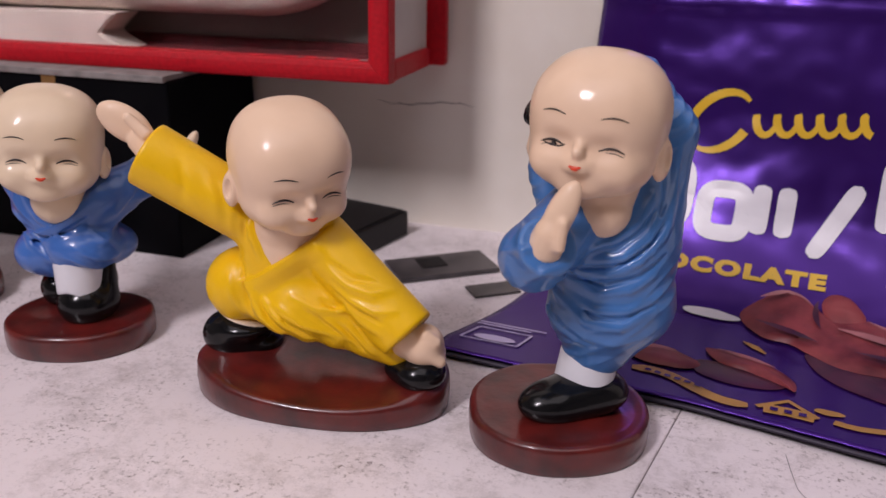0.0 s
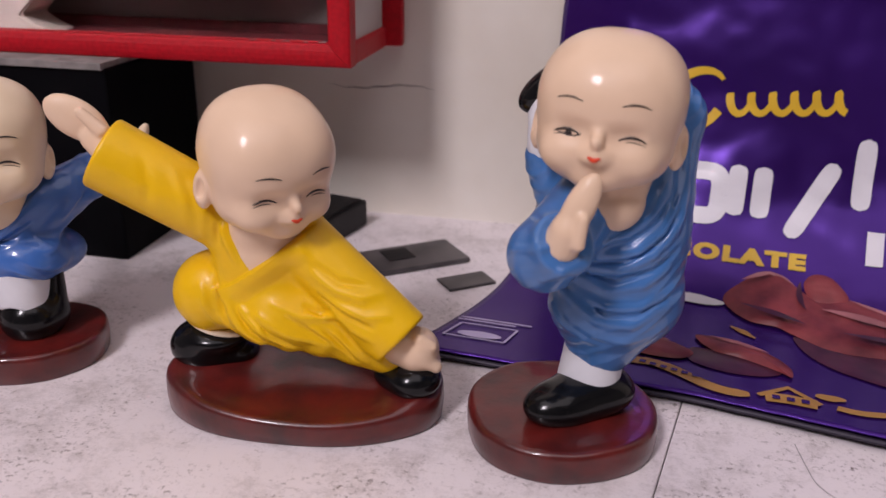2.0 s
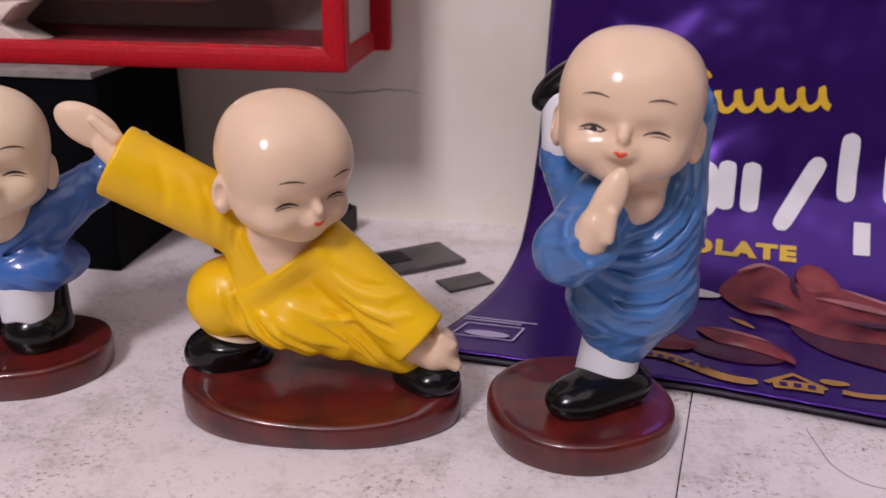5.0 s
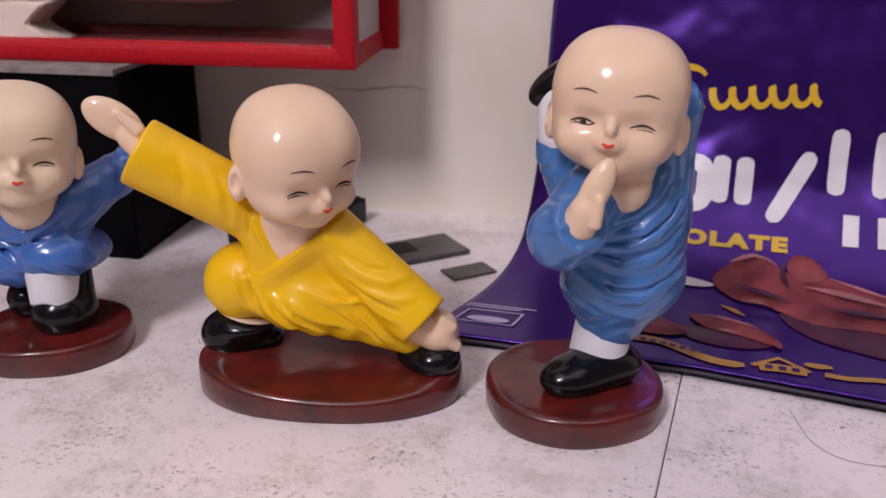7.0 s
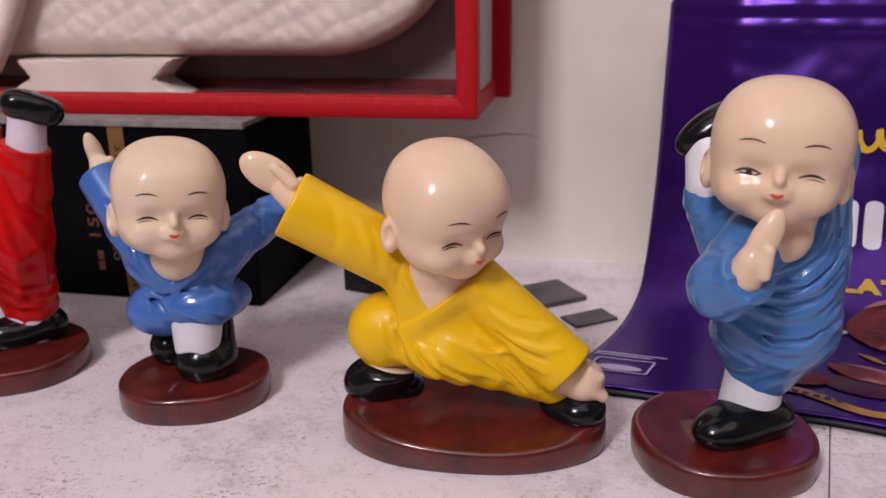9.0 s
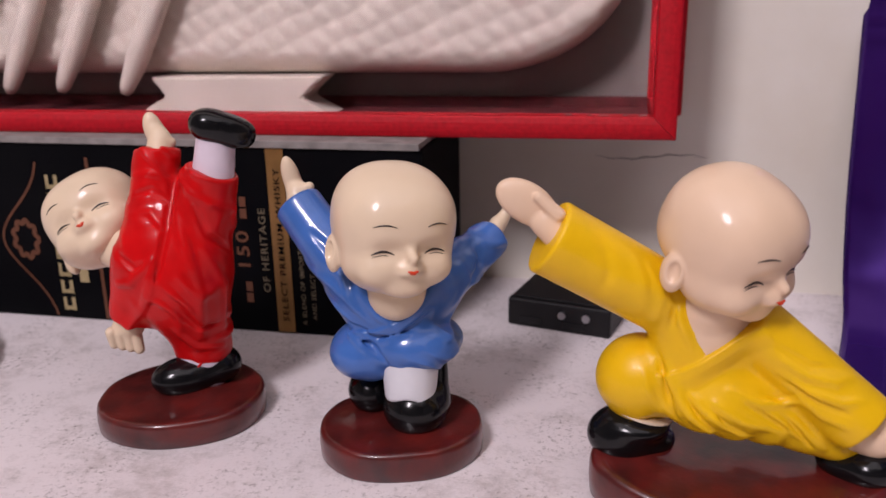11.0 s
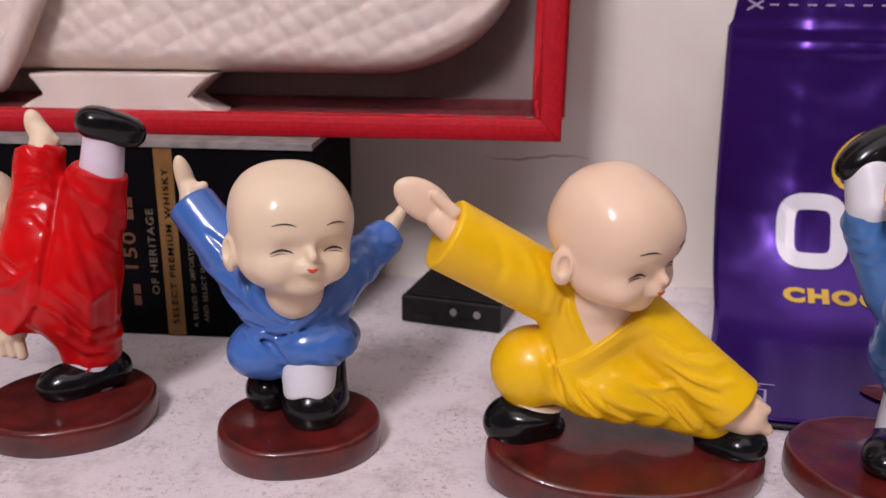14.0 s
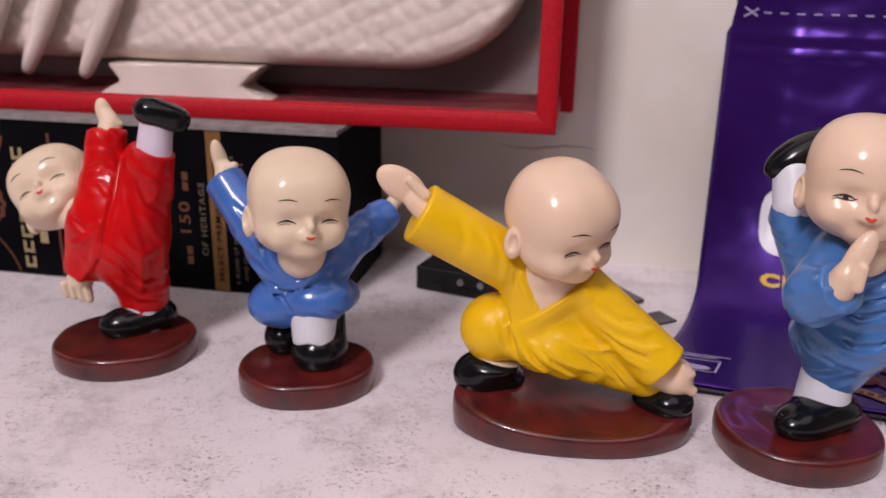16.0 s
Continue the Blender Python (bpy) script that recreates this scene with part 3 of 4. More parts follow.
    g.form(join(ell((-31, 11, 16), (10.5, 9, 8.2)), ell((-24, 13, 13), (9, 8, 5)), ell((-27, 9.5, 19.6), (8.8, 8.6, 3.4)), k=3), (-46, -2, 5), (-10, 26, 26), SHOE, 0.6)
    g.form(join(ell((31.5, -10, 13.4), (8.2, 8, 5.6)), ell((27, -5, 12.5), (7, 7, 4.5)), k=3), (8, -21, 5), (44, 6, 22), SHOE, 0.6)
    g.form(join(ell((-26.2, 11.8, 22.9), (9.9, 9.8, 1.1), rot(0, 16, 0)), k=1), (-40, -4, 14), (-10, 26, 30), CREAMPAINT, 0.6)
    g.head((-8.3, 0.7, 76.3), 18.3, (12, -1, 31), SKIN)
    return g.finish()


def left_blue_figure():
    g = Figurine("statue", (-0.133, 0.287, 0), "small painted statue of bald child in blue, arms raised")
    g.foot(26.0, 22.6, 9, (0, 0), 2.2, ((5, -2, 11), (-9, 7, 9)))
    robe = join(ell((0, 3, 47), (16, 12, 14)), ell((1, 7, 34), (20, 15, 9)), ell((-10, 4, 32), (11.5, 11, 9)), ell((5.5, -2.5, 36.0), (13, 10, 8.2)), k=2.5)
    robe = join(robe, sleeve((-11, 4, 52), (-30, 22, 76), 8.5, 7.6), sleeve((12, 5, 52), (33, 23, 62), 8.5, 5.8), k=5)
    robe = folded(robe, (((-20, 62), (-16, 58), (-14, 52)), 1.6, 0.8), (((-25, 70), (-20, 66), (-17, 58)), 1.8, -0.6), (((20, 60), (22, 54), (18, 48)), 1.6, 0.8), (((26, 62), (26, 56), (22, 52)), 1.5, -0.7),
                  (((-14, 44), (-6, 41), (4, 44), (10, 48)), 1.4, -0.9), (((-15, 40), (-8, 38), (-4, 33)), 1.3, -1.2), (((-17, 42), (-10, 36)), 1.4, 0.8), (((10, 44), (15, 40), (18, 34)), 1.4, 0.9), (((-12, 56), (-6, 48), (0, 44)), 1.5, 0.9), (((12, 56), (6, 49), (0, 44)), 1.5, 0.9))
    robe = creased(robe, 7.5, 0.7, (0.5, 0.8), 2.1)
    robe = layered(robe, ((14, 60), (7, 52), (0, 46.5), (-8, 43), (-15, 41)), 1, 6.0, 0.9)
    g.form(robe, (-46, -18, 18), (46, 36, 92), BLUE, 0.58)
    g.form(join(cap((0, -3, 64), (0, -4, 54), 9, 9), cap((0, -4, 57), (0, -10.2, 50.4), 8.5, 1.2), k=3), (-14, -18, 40), (14, 12, 76), SKIN2, 0.7)
    g.form(join(ell((-31.5, 26, 83), (2.9, 2.6, 8), rot(10, -12, 0)), cap((-28, 24, 79), (-26, 23, 81), 2.4, 1.6), cap((-29.5, 22, 74), (-30, 24, 79), 4.2, 3.4), k=2), (-44, 14, 68), (-16, 36, 96), SKIN2, 0.45)
    g.form(join(ell((37, 29, 66), (2.2, 2.2, 6), rot(0, 28, 0)), cap((32, 23, 61), (35, 27, 65), 3.2, 2.8), k=2), (24, 14, 54), (48, 38, 78), SKIN2, 0.45)
    knee = cap((3.6, -2.4, 32), (3.2, -4.0, 15), 9.0, 7.7)
    g.form(lambda P: smax(knee(P), 20.4 + 0.9 * np.sin(0.5 * P[:, 0] + 0.6) - P[:, 2], 0.6), (-8, -18, 11), (18, 10, 42), SOCK, 0.6)
    g.form(join(ell((4.6, -3.0, 15.2), (10.2, 10.4, 8.8)), cap((11.8, 0, 30), (10.5, -1.5, 16), 3.4, 5.2), ell((5, 6, 21), (8, 6, 9)), k=3), (-10, -16, 5), (20, 18, 36), SHOE, 0.6)
    g.form(join(ell((-9, 9, 16), (7.6, 8.5, 7.5)), cap((-7, 12, 16), (-6, 12, 26), 5, 5), k=3), (-20, -1, 5), (4, 22, 34), SHOE, 0.6)
    g.head((-0.3, -5.4, 73.8), 18.4, (-4.5, 4, 16), SKIN2)
    return g.finish()


def standing_blue_figure():
    g = Figurine("statue", (0.038, 0.229, 0), "small painted statue of bald child in pale blue, leg up")
    g.foot(27.2, 26.4, 9, (0, 0), 2.15, ((0, -5, 13),), (-2.4, -0.6))
    robe = join(ell((12, 0, 61), (17, 15, 24), rot(0, 4, 0)), ell((12, 1, 42), (18, 15.5, 15)), cap((8, 1, 38), (8, 0, 29), 14, 9.8), k=6)
    robe = join(robe, cap((2, -4, 73), (-14.5, -18, 63), 10, 8.5), k=5)
    robe = join(robe, sleeve((-14.5, -18, 62), (-11.5, -27, 69), 8.3, 7.6), k=3)
    robe = join(robe, cap((21, 3, 73), (24.5, 8, 91), 9, 7.5), cap((24.5, 8, 91), (17, 15, 105), 7.5, 6), cap((2, 10, 58), (-5, 16.5, 77), 9.5, 8.2), k=4)
    robe = folded(robe, (((21.8, 74), (16.6, 66.5), (10.2, 61.5), (0, 59), (-5, 60.4)), 1.5, 1.1), (((20.4, 67.2), (14.7, 60.5), (6.4, 56), (-2, 55.4), (-7.4, 57.4)), 1.5, 1.1), (((19.4, 55.8), (13, 52), (4.3, 50.2), (-4.5, 52), (-9.4, 55.3)), 1.5, 1.1),
                  (((20.7, 45.3), (10.8, 40.6), (2, 41.6), (-5.5, 46.6), (-9.3, 50.4)), 1.6, 1.0), (((-10, 44.6), (-5.5, 37.8), (2, 34)), 1.6, 0.8), (((18, 77.6), (13.6, 71), (7.2, 66), (1.4, 64.5)), 1.3, 1.0), (((22, 61), (15, 55.8), (6, 53), (-3, 53.6)), 1.0, -0.9), (((21.5, 70.5), (15.5, 63.5), (8, 58.6), (0, 57)), 1.0, -0.9),
                  (((20, 76), (15, 69), (8.5, 63.8), (1, 61.8)), 0.9, -0.8), (((22, 50), (13, 46), (4, 45.5), (-5, 49.5)), 1.2, 0.9), (((21, 47.5), (12, 43.5), (4, 43.6), (-5, 48)), 0.9, -0.8), (((19, 38), (10, 35), (2, 37), (-6, 42)), 1.5, 0.6), (((23.5, 78), (22.5, 70), (18, 62.5)), 1.3, 0.8),
                  (((-25.8, 72), (-21.3, 75.5), (-15, 76)), 1.3, 0.9), (((-23.3, 68.5), (-19.6, 72), (-15.5, 72.5)), 1.0, -0.8), (((-23, 65), (-18, 68.5), (-13, 69)), 1.2, 0.8), (((-16.4, 59.5), (-13, 63.5), (-7, 65)), 1.3, 0.8), (((21, 66), (24, 76), (26, 88)), 1.6, 0.9), (((17, 64), (21, 76), (23, 86)), 1.2, -0.8))
    robe = creased(robe, 4.2, 0.32, (-0.62, 0.78), 0.4)
    g.form(robe, (-28, -38, 16), (46, 30, 118), SKYBLUE, 0.58)
    g.form(join(cap((4, -7, 84), (4, -11, 74), 12, 8), cap((4, -9.5, 76), (6, -10.5, 73), 6, 2.5), k=4), (-10, -26, 58), (26, 10, 96), SKIN, 0.7)
    g.form(join(ell((-9.4, -28.2, 77.4), (3.7, 2.7, 9.4), rot(-8, 22, -20)), cap((-12.5, -26, 68), (-11.5, -27.5, 72), 4.8, 4.2), cap((-9.6, -31, 70), (-9.0, -31.4, 76), 1.6, 1.3), k=1.4), (-24, -40, 58), (6, -18, 94), SKIN, 0.5)
    g.form(cap((6.5, 0.8, 29), (4.8, -0.8, 16), 8.3, 9.0), (-10, -16, 6), (20, 14, 34), SOCK, 0.6)
    g.form(join(ell((-2, -6.4, 13.6), (14, 8.8, 6.6), rot(0, 0, 22)), ell((7, -1.0, 14.2), (11.4, 10.4, 6.8)), k=4), (-20, -22, 5), (24, 14, 24), SHOE, 0.6)
    g.form(cap((-5.5, 16, 81), (-6, 20, 91), 7.5, 6.5), (-18, 8, 70), (8, 32, 100), SOCK, 0.6)
    g.form(join(ell((-2.5, 22, 97.5), (14, 7, 6.2), rot(0, -30, 0)), k=2), (-20, 12, 84), (16, 34, 112), SHOE, 0.6)
    g.head((1.8, -9.2, 96.0), 18.4, (-5, 3.5, -24), SKIN, True)
    return g.finish()


def red_figure():
    g = Figurine("statue", (-0.2085, 0.319, 0), "small painted statue of bald child in red robe kicking high")
    g.foot(28.2, 26.2, 8.5, (0, 0), 2.1, ((4, 2, 13),), (0.6, -0.8))
    robe = join(ell((0, 5, 52), (17.5, 14, 20)), ell((4, 1, 50), (13, 12, 20)), cap((7.5, 6.5, 24), (5, 4, 48), 10.2, 13.6), k=7)
    robe = join(robe, sleeve((7.5, 4, 53), (17.8, 0.5, 85.5), 12.6, 7.9), k=5)
    robe = join(robe, sleeve((-3, 4, 63), (-1.5, 11, 91), 10, 6.6), sleeve((-9, 2, 54), (-15, 4, 34.5), 9, 6.5), k=5)
    robe = folded(robe, (((6, 74), (9, 63), (12, 45), (10, 30)), 2.2, 1.3), (((-2, 59), (-10, 51), (-15, 50)), 1.6, 1.2), (((-1, 57), (-5, 47), (-8, 40)), 1.7, 1.0), (((14, 62), (19, 48), (17, 32)), 2.0, 0.9), (((-12, 36), (-4, 46), (-1, 54)), 1.7, 0.9),
                  (((5, 80), (3, 68), (0, 56), (-4, 44)), 1.5, -1.0), (((-8, 84), (-2, 85), (4, 82)), 1.4, 0.8), (((-8, 78), (-2, 80), (4, 76)), 1.4, -0.8), (((-9, 72), (-2, 73), (3, 68)), 1.5, 0.8), (((12, 80), (18, 76), (25, 72)), 1.6, 0.7),
                  (((13, 76), (16, 66), (22, 58)), 1.6, -0.9), (((2, 34), (8, 26), (16, 24)), 1.6, 0.9), (((5, 42), (10, 34), (18, 34)), 1.5, -0.7), (((-14, 60), (-8, 56), (-5, 58)), 1.3, -0.9))
    robe = creased(robe, 11, 0.9, (0.9, 0.35), 0.9)
    g.form(robe, (-32, -20, 10), (38, 28, 100), RED, 0.58)
    g.form(join(cap((-25, 16, 61), (-11, 8, 57), 9, 9), k=3), (-38, 0, 44), (0, 28, 74), SKIN2, 0.7)
    g.form(join(ell((-3, 16, 97), (3.2, 2.8, 6), rot(0, -12, 0)), cap((-1, 11, 89), (-1, 14, 95), 4.6, 3.4), cap((1, 13, 94), (3, 13, 93), 2, 1.6), k=2), (-12, 4, 82), (10, 24, 106), SKIN2, 0.45)
    g.form(join(*[cap((-21.5 + 2.7 * i, 1.3 + 0.3 * i, 30.5 - 0.8 * i), (-21 + 2.7 * i, 2, 26.0 - 0.8 * i), 1.9, 1.75) for i in range(4)], ell((-16.5, 4.6, 31), (5.5, 5, 4.5)), k=0.6), (-28, -8, 16), (-2, 14, 40), SKIN2, 0.45)
    g.form(cap((17.8, 0.5, 82), (20.0, 1.5, 96), 6.9, 6.2), (6, -12, 72), (32, 16, 106), PINKSOCK, 0.6)
    g.form(join(rounded((22.6, 1.4, 98.6), (10.4, 7.2, 5.4), 2.6, rot(0, 19, 14)), ell((19, 0.5, 100), (7, 6.4, 5), rot(0, 19, 14)), k=2), (8, -12, 86), (40, 14, 112), SHOE, 0.6)
    g.form(cap((8, 6, 25), (7, 6, 13), 9, 9.5), (-6, -8, 4), (22, 20, 36), PINKSOCK, 0.6)
    g.form(cap((5, -3.8, 15.8), (8.5, -3.2, 19.2), 0.55, 0.4), (2, -7, 12), (13, 0, 23), RED, 0.4)
    g.form(join(ell((2, 0, 13.5), (11.5, 8, 6.8), rot(0, 0, 22)), ell((11, 6, 15), (9.5, 8, 7.2)), k=4), (-16, -12, 5), (26, 20, 24), SHOE, 0.6)
    g.head((-26.4, 20.8, 64.9), 17.4, (-38, -29, 6), SKIN2)
    return g.finish()


yellow_figure()
left_blue_figure()
standing_blue_figure()
red_figure()


# ---- printing on curved or flat faces ----
def ribbon(points, widths, place, up=False):
    """A flat stroke along points in a face's own plane; place maps (a, b) to space."""
    pts = [Vector((*p, 0)) for p in points]
    verts, faces = [], []
    for i, p in enumerate(pts):
        d = (pts[min(i + 1, len(pts) - 1)] - pts[max(i - 1, 0)]).normalized()
        w = widths[i] if hasattr(widths, "__len__") else widths
        for k in (-1, 0, 1):
            q = p + Vector((-d.y, d.x, 0)) * (0.5 * w * k)
            verts.append(place(q.x, q.y))
    for i in range(len(pts) - 1):
        for k in (0, 1):
            a = i * 3 + k
            faces.append((a, a + 3, a + 4, a + 1))
    return verts, faces


def disc(c, r, place, turn=0.0, rough=0.0, seed=0, rings=4, n=28):
    rnd = random.Random(seed)
    ph = [rnd.uniform(0, 6.28) for _ in range(3)]
    verts, faces = [place(*c)], []
    ct, st = math.cos(turn), math.sin(turn)
    for j in range(1, rings + 1):
        for k in range(n):
            a = 2 * math.pi * k / n
            m = j / rings * (1 + rough * (math.sin(2 * a + ph[0]) + 0.6 * math.sin(3 * a + ph[1]) + 0.4 * math.sin(5 * a + ph[2])))
            x, y = r[0] * m * math.cos(a), r[1] * m * math.sin(a)
            verts.append(place(c[0] + x * ct - y * st, c[1] + x * st + y * ct))
    for k in range(n):
        faces.append((0, 1 + k, 1 + (k + 1) % n))
    for j in range(rings - 1):
        for k in range(n):
            a, b = 1 + j * n + k, 1 + j * n + (k + 1) % n
            faces.append((a, a + n, b + n, b))
    return verts, faces


def blob(outline, off, lift, seed, rings=9, steps=6):
    """A printed piece with a soft outline through the points given, slightly embossed on the film."""
    pts, n = [Vector((*p, 0)) for p in outline], len(outline)
    ring = []
    for i in range(n):
        p = [pts[(i + k) % n] for k in (-1, 0, 1, 2)]
        for k in range(steps):
            f = k / steps
            ring.append(0.5 * ((2 * p[1]) + (p[2] - p[0]) * f + (2 * p[0] - 5 * p[1] + 4 * p[2] - p[3]) * f * f + (3 * p[1] - p[0] - 3 * p[2] + p[3]) * f ** 3))
    mid, m = sum(pts, Vector()) / n, len(ring)
    verts, faces = [], []
    for j in range(rings + 1):
        q = 0.04 + 0.96 * j / rings
        for p in ring:
            a = mid + (p - mid) * q
            verts.append(pack_point(a.x, a.y, off + lift * (1 - q * q) ** 0.7 + 0.35 * lift * (1 - q) * noise.noise(Vector((a.x * 150, a.y * 150, seed)))))
    for j in range(rings):
        for k in range(m):
            a, b = j * m + k, j * m + (k + 1) % m
            faces.append((a, a + m, b + m, b))
    faces.append(tuple(range(m)))
    return verts, faces


def merged(*shapes):
    verts, faces = [], []
    for v, f in shapes:
        faces += [tuple(i + len(verts) for i in q) for q in f]
        verts += list(v)
    return verts, faces


def letters(text, place, start, length, height, spacing=1.0, vertical=False, bold=0.012):
    """Built-in font lettering, laid along a face: start (a, b), its length along the line and its letter height."""
    cu = bpy.data.curves.new("letters", "FONT")
    cu.body, cu.size, cu.space_character, cu.resolution_u = text, 1.0, spacing, 3
    cu.offset = bold
    ob = bpy.data.objects.new("letters", cu)
    scene.collection.objects.link(ob)
    bpy.context.view_layer.update()
    me = bpy.data.meshes.new_from_object(ob.evaluated_get(bpy.context.evaluated_depsgraph_get()))
    co = np.array([tuple(v.co) for v in me.vertices])
    faces = [tuple(p.vertices) for p in me.polygons]
    bpy.data.objects.remove(ob)
    bpy.data.meshes.remove(me)
    co[:, 0] = (co[:, 0] - co[:, 0].min()) / (co[:, 0].max() - co[:, 0].min()) * length
    co[:, 1] = (co[:, 1] - co[:, 1].min()) / (co[:, 1].max() - co[:, 1].min()) * height
    if vertical:
        return [place(start[0] - y, start[1] + x) for x, y in co[:, :2]], faces
    return [place(start[0] + x, start[1] + y) for x, y in co[:, :2]], faces


def printed(name, shape, material, parent, label=""):
    ob = mesh_object(name, shape[0], shape[1], [material], name.startswith("chocolate"), parent)
    if label:
        ob["label"] = label
    return ob


# ---- purple pouch, its foot curling forward over the counter ----
PACK_M = pose(0, 0, 0, 0, 0, -24.0)
PACK_S = (-0.032, -0.012, 0.0, 0.035, 0.06, 0.08, 0.10, 0.13, 0.20, 0.29)
PACK_N = (0.2310, 0.2505, 0.262, 0.297, 0.3215, 0.338, 0.351, 0.363, 0.378, 0.390)
PACK_Z = (0.0054, 0.0042, 0.0034, 0.0026, 0.005, 0.014, 0.029, 0.0565, 0.125, 0.214)


def pack_point(u, s, off=0.0):
    w = 0.008
    steps = [s + w * k for k in (-1.5, -1, -0.5, 0, 0.5, 1, 1.5)]
    ns, zs = np.interp(steps, PACK_S, PACK_N), np.interp(steps, PACK_S, PACK_Z)
    d = Vector((0, ns[-1] - ns[0], zs[-1] - zs[0])).normalized()
    nrm = Vector((0, -d.z, d.y))
    grow = max(0.0, min(1.0, (s - 0.05) / 0.06))
    crinkle = grow * (0.0032 * noise.noise(Vector((u * 13 + s * 9, s * 24 - u * 10, 1.0))) + 0.0010 * abs(noise.noise(Vector((u * 30 - s * 26, s * 48 + u * 30, 4.0)))) + 0.0003 * noise.noise(Vector((u * 120, s * 120, 7.0))))
    seal = 0.0014 * (math.exp(-((s - 0.192) / 0.0022) ** 2) + math.exp(-((s - 0.200) / 0.002) ** 2))
    flare = 0.016 * max(0.0, min(1.0, (0.075 - s) / 0.075)) ** 1.5 * max(0.0, min(1.0, (-0.055 - u) / 0.04))
    back = 0.0165 * max(0.0, (-0.066 - u) / 0.0325) ** 1.4 * max(0.0, min(1.0, (s - 0.045) / 0.075))
    return Vector((u - flare, float(ns.mean()) + back, float(zs.mean()))) + nrm * (off + crinkle + seal)


def on_pack(u, s):
    return pack_point(u, s, 0.0005)


def pack_sheet(name, u0, u1, s0, s1, off, nu, ns, material, parent, thick=0.0):
    verts, faces = [], []
    for j in range(ns + 1):
        for i in range(nu + 1):
            u = u0 + (u1 - u0) * i / nu
            rag = 0.0004 * noise.noise(Vector((u * 190, off * 900, 0)))
            first = s0 - 0.0105 * max(0.0, min(1.5, (u + 0.025) / 0.085)) + rag
            verts.append(pack_point(u, first + (s1 - first) * j / ns, off))
    for j in range(ns):
        for i in range(nu):
            a = j * (nu + 1) + i
            faces.append((a, a + 1, a + nu + 2, a + nu + 1))
    ob = mesh_object(name, verts, faces, [material], True, parent)
    if thick:
        m = ob.modifiers.new("thickness", "SOLIDIFY")
        m.thickness, m.offset = thick, -1
    return ob


pack = empty("pouch", PACK_M, "purple foil chocolate pouch leaning on the wall, foot curled", "pouch")
pack_sheet("front_film", -0.0985, 0.13, -0.012, 0.29, 0.0, 90, 130, PURPLE, pack, 0.0006)
pack_sheet("back_film", -0.0980, 0.1295, -0.0128, 0.06, -0.0015, 60, 24, PACKBACK, pack, 0.0011)
printed("lettering", letters("CHOCOLATE", on_pack, (-0.071, 0.0802), 0.0815, 0.0078, 1.2, False, 0.065), PRINTGOLD, pack, "yellow lettering")
# plain white and gold shapes where the wordmarks stand
BLOCKS = (("frame", -0.0700, -0.0480, 0.1010, 0.1275), ("frame", -0.0400, -0.0240, 0.0995, 0.1180), ("bar", -0.0180, -0.0180, 0.1010, 0.1215), ("bar", -0.0085, -0.0085, 0.1010, 0.1215),
          ("slant", 0.0030, 0.0175, 0.0945, 0.1255), ("bar", 0.0275, 0.0275, 0.1085, 0.1360), ("bar", 0.0445, 0.0445, 0.1085, 0.1360), ("bar", 0.0560, 0.0560, 0.1090, 0.1310), ("bar", 0.0650, 0.0650, 0.1090, 0.1390))
for kind, u0, u1, s0, s1 in BLOCKS:
    if kind == "frame":
        cu, cs, ru, rs = (u0 + u1) / 2, (s0 + s1) / 2, (u1 - u0) / 2, (s1 - s0) / 2
        ring = [(cu + ru * math.copysign(abs(math.cos(a)) ** 0.55, math.cos(a)), cs + rs * math.copysign(abs(math.sin(a)) ** 0.55, math.sin(a))) for a in [2 * math.pi * k / 40 for k in range(41)]]
        shape = ribbon(ring, 0.0072, on_pack)
    else:
        shape = ribbon([(u0 + (u1 - u0) * k / 32, s0 + (s1 - s0) * k / 32) for k in range(33)], [0.0003 + 0.0068 * math.sqrt(max(0.0, 1 - abs(k / 16 - 1) ** 9)) for k in range(33)], on_pack)
    printed("wordmark_shape", shape, PRINTWHITE, pack, "plain white shape")
loop = [(-0.039 + 0.012 * math.cos(a), 0.1455 + 0.0115 * math.sin(a) + 0.004 * math.cos(a)) for a in [0.5 + 5.2 * k / 30 for k in range(31)]]
wave = [(-0.027 + 0.045 * k / 120 + 0.0016 * math.cos(k * 0.30), 0.1450 + 0.0038 * math.sin(k * 0.30) + 0.004 * k / 120) for k in range(121)]
printed("swash", ribbon(loop, [0.0016 + 0.0022 * abs(math.sin(k * 0.16)) for k in range(31)], on_pack), PRINTGOLD, pack, "gold swash")
printed("swash", ribbon(wave, [0.0019 + 0.0012 * abs(math.sin(k * 0.15)) for k in range(121)], on_pack), PRINTGOLD, pack, "gold swash")
for k in range(3):
    printed("print_bar", ribbon([(0.034 + 0.013 * k, 0.0862), (0.034 + 0.013 * k, 0.0935), (0.034 + 0.013 * k, 0.1005)], 0.006, on_pack), PRINTWHITE, pack, "plain white bar")
CHUNK = ((-0.018, 0.060), (-0.011, 0.072), (-0.002, 0.078), (0.007, 0.072), (0.012, 0.066), (0.024, 0.069), (0.040, 0.063), (0.056, 0.056), (0.064, 0.046), (0.058, 0.032), (0.038, 0.034), (0.020, 0.034), (0.008, 0.041), (0.001, 0.046), (-0.009, 0.048))
UNDERSIDE = ((0.007, 0.042), (0.020, 0.036), (0.038, 0.036), (0.060, 0.034), (0.064, 0.014), (0.044, 0.012), (0.030, 0.016), (0.018, 0.022), (0.010, 0.031))
KNOB = ((0.010, 0.073), (0.0135, 0.078), (0.020, 0.0765), (0.0255, 0.067), (0.018, 0.0615), (0.012, 0.065))
